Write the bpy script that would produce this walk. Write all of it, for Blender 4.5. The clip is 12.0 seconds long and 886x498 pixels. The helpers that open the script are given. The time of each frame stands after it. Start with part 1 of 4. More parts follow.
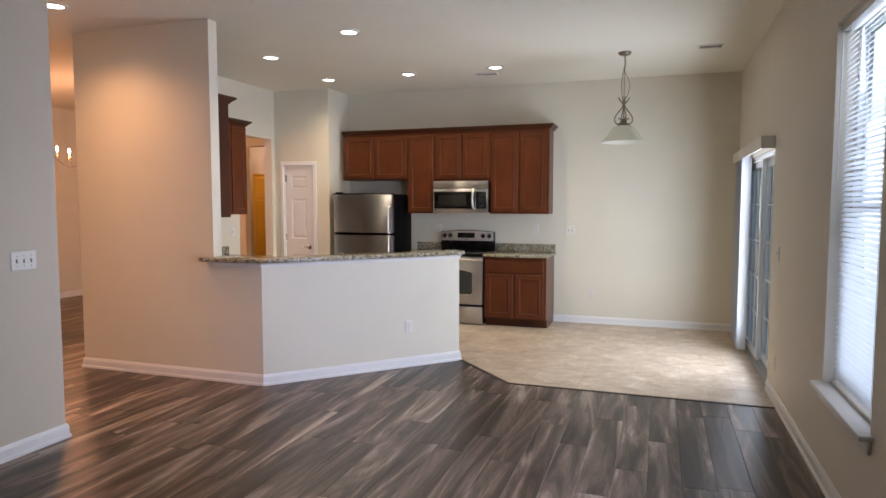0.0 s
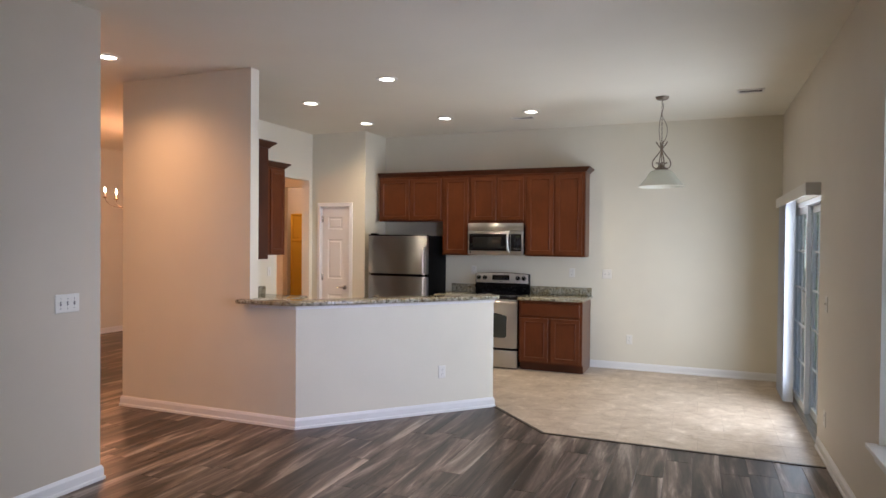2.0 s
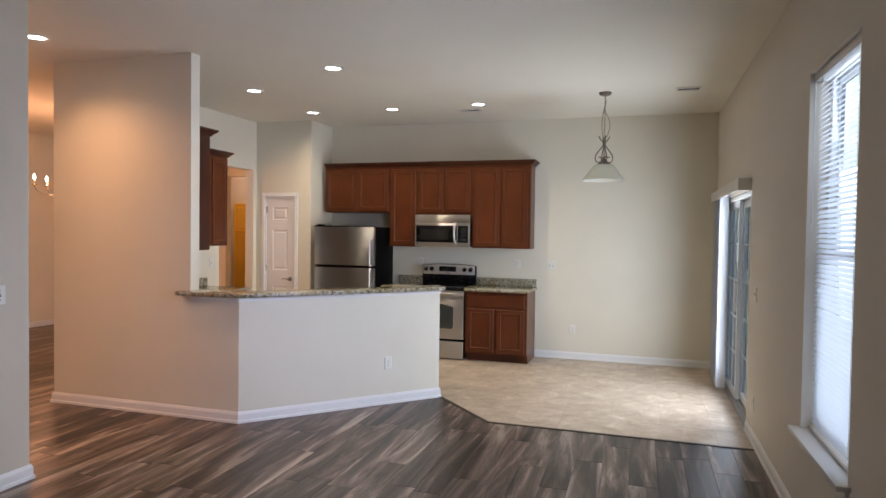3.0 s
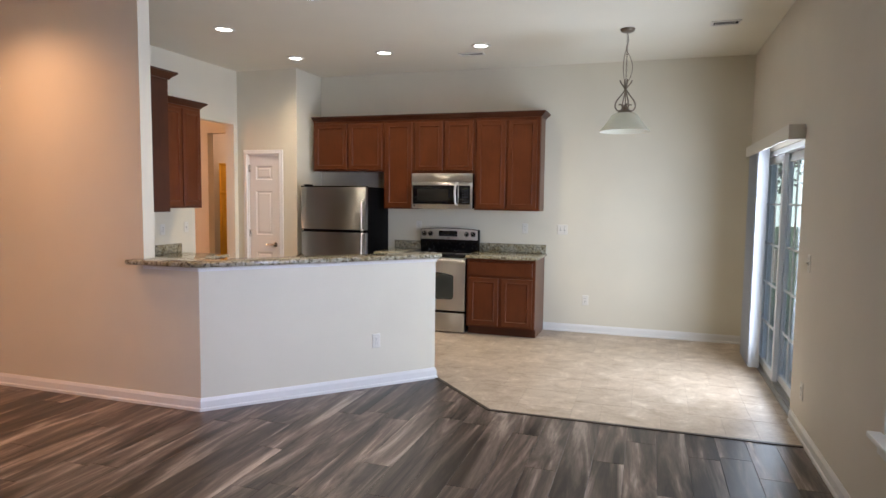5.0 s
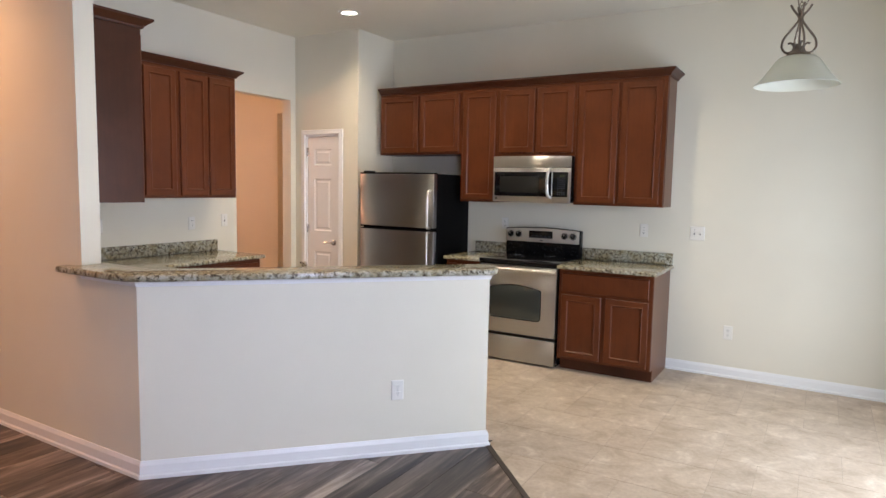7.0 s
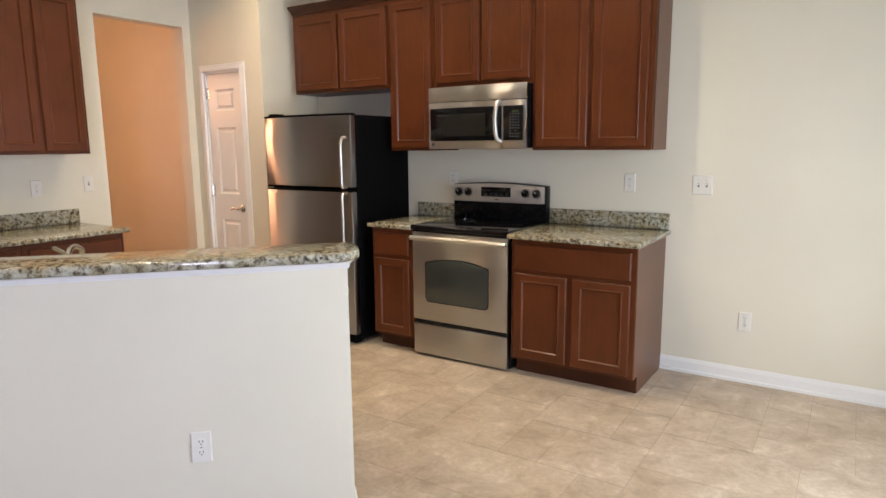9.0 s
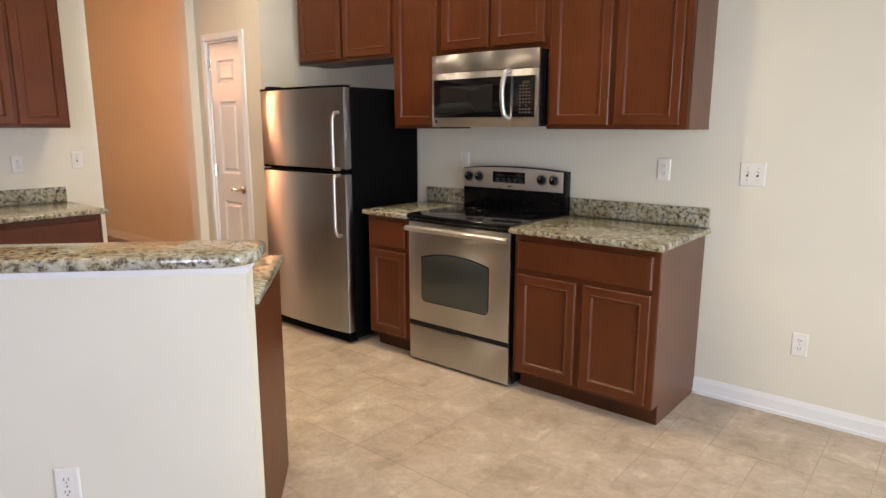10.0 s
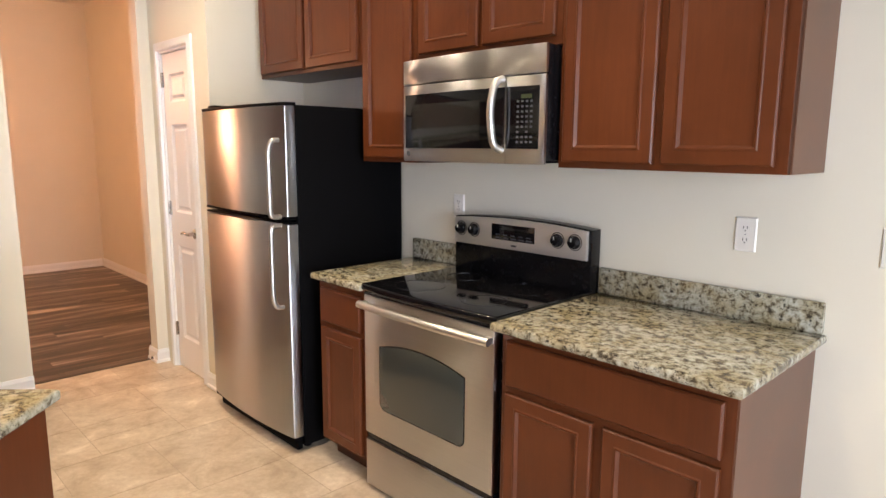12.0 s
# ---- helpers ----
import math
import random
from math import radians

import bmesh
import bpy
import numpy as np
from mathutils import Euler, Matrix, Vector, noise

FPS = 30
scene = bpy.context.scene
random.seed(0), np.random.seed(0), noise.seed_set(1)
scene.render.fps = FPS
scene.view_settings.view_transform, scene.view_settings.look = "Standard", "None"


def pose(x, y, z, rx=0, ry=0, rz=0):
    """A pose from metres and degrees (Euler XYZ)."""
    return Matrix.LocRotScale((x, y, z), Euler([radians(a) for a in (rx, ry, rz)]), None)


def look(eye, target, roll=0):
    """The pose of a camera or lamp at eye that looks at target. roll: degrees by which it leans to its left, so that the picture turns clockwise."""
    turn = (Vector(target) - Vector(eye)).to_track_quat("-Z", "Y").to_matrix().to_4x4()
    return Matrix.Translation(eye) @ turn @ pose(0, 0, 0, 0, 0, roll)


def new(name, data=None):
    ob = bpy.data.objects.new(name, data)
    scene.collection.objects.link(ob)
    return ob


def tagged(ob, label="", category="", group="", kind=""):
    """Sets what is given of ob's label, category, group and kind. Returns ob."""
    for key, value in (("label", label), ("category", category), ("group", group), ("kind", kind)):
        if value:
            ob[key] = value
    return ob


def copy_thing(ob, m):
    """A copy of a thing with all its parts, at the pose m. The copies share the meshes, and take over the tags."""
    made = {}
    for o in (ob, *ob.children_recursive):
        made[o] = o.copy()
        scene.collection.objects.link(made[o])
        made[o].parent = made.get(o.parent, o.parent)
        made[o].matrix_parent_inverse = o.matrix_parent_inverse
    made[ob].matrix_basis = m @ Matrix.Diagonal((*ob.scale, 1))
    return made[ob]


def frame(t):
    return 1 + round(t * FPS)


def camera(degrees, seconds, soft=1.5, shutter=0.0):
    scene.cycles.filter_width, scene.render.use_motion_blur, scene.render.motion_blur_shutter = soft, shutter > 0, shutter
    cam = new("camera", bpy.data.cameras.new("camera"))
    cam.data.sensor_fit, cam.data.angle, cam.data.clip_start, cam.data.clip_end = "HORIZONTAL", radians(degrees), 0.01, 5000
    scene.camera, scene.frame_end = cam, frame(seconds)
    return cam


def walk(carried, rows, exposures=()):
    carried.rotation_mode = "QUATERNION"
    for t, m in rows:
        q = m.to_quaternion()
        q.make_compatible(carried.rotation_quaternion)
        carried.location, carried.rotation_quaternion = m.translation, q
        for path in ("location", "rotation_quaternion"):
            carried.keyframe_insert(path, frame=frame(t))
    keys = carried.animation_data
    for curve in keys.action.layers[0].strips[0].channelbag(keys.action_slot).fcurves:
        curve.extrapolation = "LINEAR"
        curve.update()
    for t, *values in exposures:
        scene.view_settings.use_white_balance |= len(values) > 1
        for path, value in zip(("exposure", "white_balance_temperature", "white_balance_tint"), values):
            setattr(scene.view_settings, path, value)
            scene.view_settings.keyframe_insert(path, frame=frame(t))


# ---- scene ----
cam = camera(70.0, 12.0)
PATH = [
    (0, (-0.271, -0.16, 1.518), (-0.915, 1.728, 1.376), -0.0),
    (0.5, (-0.286, -0.141, 1.538), (-1.017, 1.718, 1.429), -0.0),
    (1, (-0.286, -0.129, 1.562), (-1.019, 1.728, 1.458), -0.4),
    (1.5, (-0.292, -0.132, 1.582), (-1.034, 1.725, 1.523), 0.2),
    (2, (-0.281, -0.132, 1.585), (-1.029, 1.722, 1.558), 0.5),
    (2.5, (-0.282, -0.144, 1.591), (-1.003, 1.722, 1.554), 0.7),
    (3, (-0.262, -0.137, 1.585), (-0.856, 1.772, 1.533), 0.8),
    (4.8, (-0.385, 0.467, 1.535), (-0.967, 2.376, 1.416), 1.4),
    (5, (-0.393, 0.633, 1.538), (-1.009, 2.528, 1.375), 0.7),
    (5.5, (-0.365, 1.05, 1.54), (-1.099, 2.903, 1.375), 0.6),
    (6, (-0.447, 1.491, 1.547), (-1.233, 3.326, 1.416), 1.1),
    (6.5, (-0.467, 1.919, 1.531), (-1.292, 3.732, 1.361), -0.7),
    (6.7, (-0.455, 2.105, 1.533), (-1.361, 3.881, 1.363), 0.2),
    (8.3, (-0.518, 3.428, 1.427), (-1.755, 4.973, 1.141), -1.4),
    (8.5, (-0.536, 3.558, 1.431), (-1.705, 5.148, 1.107), -1.6),
    (9, (-0.571, 3.958, 1.432), (-1.648, 5.611, 1.108), -0.5),
    (9.5, (-0.532, 4.318, 1.406), (-1.678, 5.926, 1.091), 0.2),
    (10, (-0.538, 4.654, 1.409), (-1.786, 6.17, 1.028), 0.1),
    (10.5, (-0.667, 4.968, 1.427), (-1.928, 6.479, 1.074), -0.5),
    (11, (-0.73, 5.3, 1.44), (-2.086, 6.738, 1.133), -1.0),
    (11.5, (-0.786, 5.595, 1.463), (-2.188, 6.981, 1.127), 0.1),
    (12, (-0.986, 5.833, 1.462), (-2.402, 7.209, 1.145), 0.4),
]
walk(cam, [(t, look(eye, target, roll)) for t, eye, target, roll in PATH], [(0, 0.08, 6150, 10), (3, 0.00, 6100, 9), (5, 0.13, 6050, 8), (6.5, 0.22, 5980, 8), (8.5, 0.27, 6350, 8), (9.5, 0.28, 6450, 9), (11, 0.46, 6500, 11), (12, 0.73, 6400, 11)])

# ---- world and light ----
XR = 0.6          # inner face of the right-hand wall
CEIL = 3.05
world = bpy.data.worlds.new("sky")
scene.world = world
world.use_nodes = True
wn = world.node_tree
sky = wn.nodes.new("ShaderNodeTexSky")
sky.sky_type = "NISHITA"
sky.sun_disc = False
sky.sun_elevation, sky.sun_rotation = radians(46), radians(220)
sky.air_density, sky.dust_density = 1.0, 2.0
wn.links.new(sky.outputs[0], wn.nodes["Background"].inputs[0])
wn.nodes["Background"].inputs[1].default_value = 0.13

sun = new("sun", bpy.data.lights.new("sun", "SUN"))
sun.data.energy, sun.data.angle, sun.data.color = 2.6, radians(3), (1, 0.95, 0.88)
sun.matrix_world = look((-5, -6, 8.1), (0, 0, 0))


def area_lamp(name, eye, target, w, h, watts, color, spread=180):
    lamp = new(name, bpy.data.lights.new(name, "AREA"))
    lamp.data.shape, lamp.data.size, lamp.data.size_y = "RECTANGLE", w, h
    lamp.data.energy, lamp.data.color, lamp.data.spread = watts, color, radians(spread)
    lamp.matrix_world = look(eye, target)
    return lamp


DAY = (0.79, 0.775, 1.0)
GARDEN = (0.84, 0.89, 1.0)
area_lamp("sky_light_slider", (XR + 0.008, 6.17, 1.08), (-2.0, 6.17, 1.12), 1.18, 1.74, 62, GARDEN, 168)
area_lamp("sky_light_window", (XR + 0.16, 3.35, 1.50), (-3, 3.35, 1.3), 0.80, 1.9, 11, GARDEN)
# Added fill: daylight through an unseen window, aimed at the half wall.
area_lamp("sky_light_twin", (XR + 0.17, 2.09, 1.50), (-2.75, 4.8, 1.1), 0.80, 1.9, 28, DAY, 95)
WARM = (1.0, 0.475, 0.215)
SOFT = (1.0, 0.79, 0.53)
# The last two cans are unseen additions: warm hall fill and passage light.
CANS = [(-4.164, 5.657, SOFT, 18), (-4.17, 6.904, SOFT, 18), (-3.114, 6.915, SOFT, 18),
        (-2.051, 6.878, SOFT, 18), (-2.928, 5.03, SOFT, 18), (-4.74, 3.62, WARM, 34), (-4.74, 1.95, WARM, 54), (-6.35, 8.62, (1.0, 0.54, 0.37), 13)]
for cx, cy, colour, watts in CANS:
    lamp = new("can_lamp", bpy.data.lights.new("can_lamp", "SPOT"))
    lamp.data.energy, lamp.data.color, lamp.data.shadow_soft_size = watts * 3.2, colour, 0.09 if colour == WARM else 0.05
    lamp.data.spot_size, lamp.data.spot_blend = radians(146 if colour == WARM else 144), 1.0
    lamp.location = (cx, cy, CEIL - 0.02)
lamp = new("chandelier_lamp", bpy.data.lights.new("chandelier_lamp", "POINT"))
lamp.data.energy, lamp.data.color, lamp.data.shadow_soft_size = 70, (1.0, 0.44, 0.22), 0.20
lamp.location = (-7.16, 6.0, 2.0)


# ---- materials ----
def mat(name):
    m = bpy.data.materials.new(name)
    m.use_nodes = True
    return m, m.node_tree, m.node_tree.nodes["Principled BSDF"]


def nd(tree, kind, **values):
    n = tree.nodes.new(kind)
    for key, value in values.items():
        n.inputs[key].default_value = value
    return n


def ramp(tree, fac, stops):
    r = tree.nodes.new("ShaderNodeValToRGB")
    e = r.color_ramp.elements
    while len(e) < len(stops):
        e.new(0.5)
    for el, (p, c) in zip(e, stops):
        el.position, el.color = p, (*c, 1)
    tree.links.new(fac, r.inputs[0])
    return r.outputs[0]


def coords(tree, scale=(1, 1, 1), obj=False):
    tc = tree.nodes.new("ShaderNodeTexCoord")
    mp = tree.nodes.new("ShaderNodeMapping")
    mp.inputs["Scale"].default_value = scale
    if obj:
        tree.links.new(tc.outputs["Object"], mp.inputs[0])
    else:
        geo = tree.nodes.new("ShaderNodeNewGeometry")
        tree.links.new(geo.outputs["Position"], mp.inputs[0])
    return mp.outputs[0]


def noise_tex(tree, vec, scale, detail=4, rough=0.55, dist=0.0):
    n = nd(tree, "ShaderNodeTexNoise", Scale=scale, Detail=detail, Roughness=rough, Distortion=dist)
    tree.links.new(vec, n.inputs["Vector"])
    return n.outputs["Fac"]


def mixc(tree, fac, a, b, blend="MIX"):
    m = tree.nodes.new("ShaderNodeMix")
    m.data_type, m.blend_type = "RGBA", blend
    for value, i in ((fac, 0), (a, 6), (b, 7)):
        if isinstance(value, (int, float)):
            m.inputs[i].default_value = value
        elif isinstance(value, tuple):
            m.inputs[i].default_value = (*value, 1)
        else:
            tree.links.new(value, m.inputs[i])
    return m.outputs[2]


def bump(tree, height, b, strength, distance):
    n = nd(tree, "ShaderNodeBump", Strength=strength, Distance=distance)
    tree.links.new(height, n.inputs["Height"])
    tree.links.new(n.outputs[0], b.inputs["Normal"])


def rough_from(tree, fac, b, lo, hi):
    r = nd(tree, "ShaderNodeMapRange")
    r.inputs[3].default_value, r.inputs[4].default_value = lo, hi
    tree.links.new(fac, r.inputs[0])
    tree.links.new(r.outputs[0], b.inputs["Roughness"])


def paint(name, col, rough=0.6, grain=220, relief=0.12, spread=0.05):
    m, t, b = mat(name)
    v = coords(t)
    big = noise_tex(t, v, 1.3, 3)
    dark = tuple(c * (1 - spread) for c in col)
    t.links.new(ramp(t, big, [(0.35, dark), (0.65, col)]), b.inputs["Base Color"])
    fine = noise_tex(t, v, grain, 2)
    bump(t, fine, b, relief, 0.002)
    rough_from(t, big, b, rough - 0.06, rough + 0.08)
    return m


def plain(name, col, rough=0.4, metal=0.0, emit=0.0):
    m, t, b = mat(name)
    b.inputs["Base Color"].default_value = (*col, 1)
    b.inputs["Roughness"].default_value, b.inputs["Metallic"].default_value = rough, metal
    if emit:
        b.inputs["Emission Color"].default_value = (*col, 1)
        b.inputs["Emission Strength"].default_value = emit
    else:
        n = noise_tex(t, coords(t, obj=True), 35, 3)
        rough_from(t, n, b, max(0.02, rough - 0.05), rough + 0.07)
    return m


WALL = paint("wall_paint", (0.735, 0.698, 0.580))
EASTP = paint("outer_wall_paint", (0.735, 0.685, 0.59))
# Wall paint darkened: weaker light on the living room walls is in the colour.
DIMWALL = paint("dimmed_wall_paint", (0.62, 0.555, 0.45))
CEILING = paint("ceiling_paint", (0.80, 0.765, 0.655), 0.85, 90, 0.35, 0.03)
TRIM = paint("trim_paint", (0.80, 0.80, 0.79), 0.32, 60, 0.04, 0.03)
DOORW = paint("door_paint", (0.78, 0.77, 0.75), 0.33, 40, 0.05, 0.03)
YELLOW = paint("golden_yellow_paint", (0.88, 0.53, 0.045), 0.45, 40, 0.05, 0.12)
PLASTIC = plain("white_plastic", (0.76, 0.74, 0.68), 0.35)
SLOT = plain("outlet_slot", (0.05, 0.05, 0.05), 0.5)
BLACK = plain("black_enamel", (0.004, 0.004, 0.005), 0.25)
BLACK.node_tree.nodes["Principled BSDF"].inputs["Specular IOR Level"].default_value = 0.3
BLACKM = plain("black_textured_plastic", (0.004, 0.004, 0.0045), 0.42)
BLACKM.node_tree.nodes["Principled BSDF"].inputs["Specular IOR Level"].default_value = 0.02
GLASSTOP = plain("black_ceramic_glass", (0.004, 0.004, 0.005), 0.05)
OVENGLASS = plain("oven_window_glass", (0.045, 0.048, 0.040), 0.10)
MESHGLASS = plain("microwave_mesh_glass", (0.016, 0.016, 0.015), 0.1)
CHROME = plain("satin_nickel", (0.62, 0.60, 0.57), 0.22, 1.0)
BRONZE = plain("antique_pewter_iron", (0.22, 0.18, 0.14), 0.40, 0.8)
BRASS = plain("polished_brass", (0.75, 0.52, 0.22), 0.2, 1.0)
GREYMARK = plain("grey_marking", (0.055, 0.058, 0.068), 0.7)
RING = plain("burner_ring_print", (0.018, 0.018, 0.02), 0.10)
VENTM = plain("vent_enamel", (0.72, 0.69, 0.63), 0.5)
DARKHOLE = plain("vent_dark", (0.03, 0.03, 0.03), 0.8)
BULB = plain("bulb_glow", (1.0, 0.80, 0.55), 0.3, 0, 30)
LENS = plain("can_lens_glow", (1.0, 0.93, 0.82), 0.3, 0, 14)
STRIP = plain("transition_strip", (0.06, 0.045, 0.035), 0.45)
ALU = plain("white_vinyl_frame", (0.80, 0.82, 0.84), 0.35)
TRACK = plain("aluminium_track", (0.45, 0.44, 0.42), 0.35, 0.8)


def cabinet_wood(name, c0, c1):
    m, t, b = mat(name)
    rnd = t.nodes.new("ShaderNodeObjectInfo").outputs["Random"]
    tc = t.nodes.new("ShaderNodeTexCoord")
    off = t.nodes.new("ShaderNodeVectorMath")
    off.operation = "MULTIPLY_ADD"
    comb = t.nodes.new("ShaderNodeCombineXYZ")
    for i in range(3):
        t.links.new(rnd, comb.inputs[i])
    off.inputs[1].default_value = (7, 3, 11)
    t.links.new(comb.outputs[0], off.inputs[0])
    t.links.new(tc.outputs["Object"], off.inputs[2])
    mp = t.nodes.new("ShaderNodeMapping")
    mp.inputs["Scale"].default_value = (1, 1, 0.07)
    t.links.new(off.outputs[0], mp.inputs[0])
    grain = noise_tex(t, mp.outputs[0], 55, 6, 0.65, 0.6)
    cloud = noise_tex(t, off.outputs[0], 3.4, 5, 0.6, 0.4)
    col = ramp(t, grain, [(0.12, c0), (0.88, c1)])
    shade = ramp(t, cloud, [(0.3, (0.78, 0.76, 0.74)), (0.7, (1.16, 1.15, 1.13))])
    t.links.new(mixc(t, 1.0, col, shade, "MULTIPLY"), b.inputs["Base Color"])
    rough_from(t, cloud, b, 0.32, 0.44)
    b.inputs["Specular IOR Level"].default_value = 0.30
    b.inputs["Coat Weight"].default_value = 0.02
    b.inputs["Coat Roughness"].default_value = 0.25
    bump(t, grain, b, 0.012, 0.001)
    return m


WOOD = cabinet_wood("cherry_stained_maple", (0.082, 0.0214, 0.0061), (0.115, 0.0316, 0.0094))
# The same stain darkened: bodies and crowns carry shade in their colour.
SHADEWOOD = cabinet_wood("cabinet_shadow_wood", (0.047, 0.0135, 0.0055), (0.067, 0.0202, 0.0080))
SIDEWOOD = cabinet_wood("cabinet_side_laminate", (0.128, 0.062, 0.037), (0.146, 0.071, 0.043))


def granite():
    m, t, b = mat("speckled_granite")
    v = coords(t)
    a = noise_tex(t, v, 42, 6, 0.72, 0.30)
    base = ramp(t, a, [(0.36, (0.040, 0.034, 0.026)), (0.43, (0.165, 0.142, 0.098)), (0.49, (0.335, 0.325, 0.255)), (0.63, (0.50, 0.49, 0.415))])
    patch = noise_tex(t, v, 7, 3, 0.6, 0.8)
    gold = ramp(t, patch, [(0.42, (1, 1, 1)), (0.64, (0.80, 0.71, 0.54))])
    col = mixc(t, 1.0, base, gold, "MULTIPLY")
    vo = nd(t, "ShaderNodeTexVoronoi", Scale=95.0)
    t.links.new(v, vo.inputs["Vector"])
    n2 = noise_tex(t, v, 48, 4, 0.68)
    dark = ramp(t, n2, [(0.575, (0, 0, 0)), (0.66, (1, 1, 1))])
    col = mixc(t, dark, col, (0.025, 0.022, 0.02))
    spk = ramp(t, vo.outputs["Distance"], [(0.10, (1, 1, 1)), (0.2, (0, 0, 0))])
    sel = noise_tex(t, v, 20, 2)
    sel2 = ramp(t, sel, [(0.5, (0, 0, 0)), (0.6, (1, 1, 1))])
    col = mixc(t, mixc(t, 1.0, spk, sel2, "MULTIPLY"), col, (0.05, 0.045, 0.04))
    t.links.new(col, b.inputs["Base Color"])
    rough_from(t, a, b, 0.06, 0.16)
    return m


GRANITE = granite()


def steel(name, col=(0.42, 0.43, 0.445), vertical=True):
    m, t, b = mat(name)
    sc = (180, 180, 0.8) if vertical else (0.8, 180, 180)
    g = noise_tex(t, coords(t, sc, obj=True), 3.0, 3, 0.6)
    t.links.new(ramp(t, g, [(0.3, tuple(c * 0.96 for c in col)), (0.7, tuple(min(1, c * 1.04) for c in col))]), b.inputs["Base Color"])
    b.inputs["Metallic"].default_value = 1.0
    tg = t.nodes.new("ShaderNodeTangent")
    tg.direction_type, tg.axis = "RADIAL", "Z"
    t.links.new(tg.outputs[0], b.inputs["Tangent"])
    b.inputs["Anisotropic"].default_value, b.inputs["Anisotropic Rotation"].default_value = 1.0, 0.25
    rough_from(t, g, b, 0.285, 0.315)
    return m


STEEL = steel("brushed_steel_vertical")
STEELH = steel("brushed_steel_horizontal", (0.50, 0.50, 0.50), False)
PANELSTEEL = plain("control_panel_steel", (0.70, 0.68, 0.65), 0.48, 0.9)
STEELB = plain("satin_steel", (0.64, 0.625, 0.60), 0.33, 1.0)


def plank_material():
    m, t, b = mat("grey_brown_plank")
    rnd = t.nodes.new("ShaderNodeObjectInfo").outputs["Random"]
    isl = t.nodes.new("ShaderNodeNewGeometry").outputs["Random Per Island"]
    add = t.nodes.new("ShaderNodeMath")
    t.links.new(rnd, add.inputs[0])
    t.links.new(isl, add.inputs[1])
    fr = t.nodes.new("ShaderNodeMath")
    fr.operation = "FRACT"
    t.links.new(add.outputs[0], fr.inputs[0])
    comb = t.nodes.new("ShaderNodeCombineXYZ")
    t.links.new(fr.outputs[0], comb.inputs[0])
    t.links.new(fr.outputs[0], comb.inputs[1])
    off = t.nodes.new("ShaderNodeVectorMath")
    off.operation = "MULTIPLY_ADD"
    off.inputs[1].default_value = (37, 91, 5)
    t.links.new(comb.outputs[0], off.inputs[0])
    geo = t.nodes.new("ShaderNodeNewGeometry")
    t.links.new(geo.outputs["Position"], off.inputs[2])
    mp = t.nodes.new("ShaderNodeMapping")
    mp.inputs["Scale"].default_value = (1, 0.10, 1)
    t.links.new(off.outputs[0], mp.inputs[0])
    streak = noise_tex(t, mp.outputs[0], 7.5, 5, 0.60, 0.9)
    fine = noise_tex(t, mp.outputs[0], 90, 4, 0.6, 0.3)
    col = ramp(t, streak, [(0.36, (0.018, 0.0125, 0.010)), (0.46, (0.074, 0.055, 0.045)), (0.555, (0.175, 0.139, 0.117)), (0.66, (0.41, 0.350, 0.308))])
    fcol = ramp(t, fine, [(0.3, (0.74, 0.73, 0.72)), (0.7, (1.14, 1.14, 1.14))])
    col = mixc(t, 1.0, col, fcol, "MULTIPLY")
    tone = ramp(t, fr.outputs[0], [(0.0, (0.64, 0.62, 0.61)), (0.5, (0.94, 0.93, 0.92)), (1.0, (1.30, 1.28, 1.26))])
    col = mixc(t, 1.0, mixc(t, 1.0, col, tone, "MULTIPLY"), (1.0, 0.985, 0.955), "MULTIPLY")
    t.links.new(col, b.inputs["Base Color"])
    rough_from(t, streak, b, 0.32, 0.44)
    bump(t, fine, b, 0.05, 0.001)
    return m


PLANK = plank_material()


def vinyl_material():
    m, t, b = mat("stone_print_vinyl")
    rnd = t.nodes.new("ShaderNodeObjectInfo").outputs["Random"]
    v = coords(t)
    a = noise_tex(t, v, 5.5, 6, 0.64, 0.5)
    f = noise_tex(t, v, 38, 4, 0.6)
    col = ramp(t, a, [(0.30, (0.37, 0.288, 0.206)), (0.46, (0.48, 0.392, 0.298)), (0.58, (0.545, 0.456, 0.358)), (0.70, (0.69, 0.61, 0.505))])
    fcol = ramp(t, f, [(0.3, (0.88, 0.86, 0.84)), (0.7, (1.06, 1.06, 1.05))])
    col = mixc(t, 1.0, col, fcol, "MULTIPLY")
    tone = ramp(t, rnd, [(0.0, (0.92, 0.91, 0.90)), (0.5, (0.98, 0.975, 0.97)), (1.0, (1.04, 1.04, 1.035))])
    t.links.new(mixc(t, 1.0, col, tone, "MULTIPLY"), b.inputs["Base Color"])
    rough_from(t, f, b, 0.30, 0.44)
    bump(t, a, b, 0.08, 0.002)
    return m


VINYL = vinyl_material()
GROUT = paint("vinyl_joint", (0.40, 0.33, 0.25), 0.5, 80, 0.05)
UNDER = plain("plank_joint", (0.03, 0.025, 0.022), 0.7)


def glass_material(name, col=(1, 1, 1), rough=0.0):
    m, t, b = mat(name)
    b.inputs["Base Color"].default_value = (*col, 1)
    b.inputs["Transmission Weight"].default_value = 1.0
    b.inputs["Roughness"].default_value = rough
    b.inputs["IOR"].default_value = 1.3
    return m


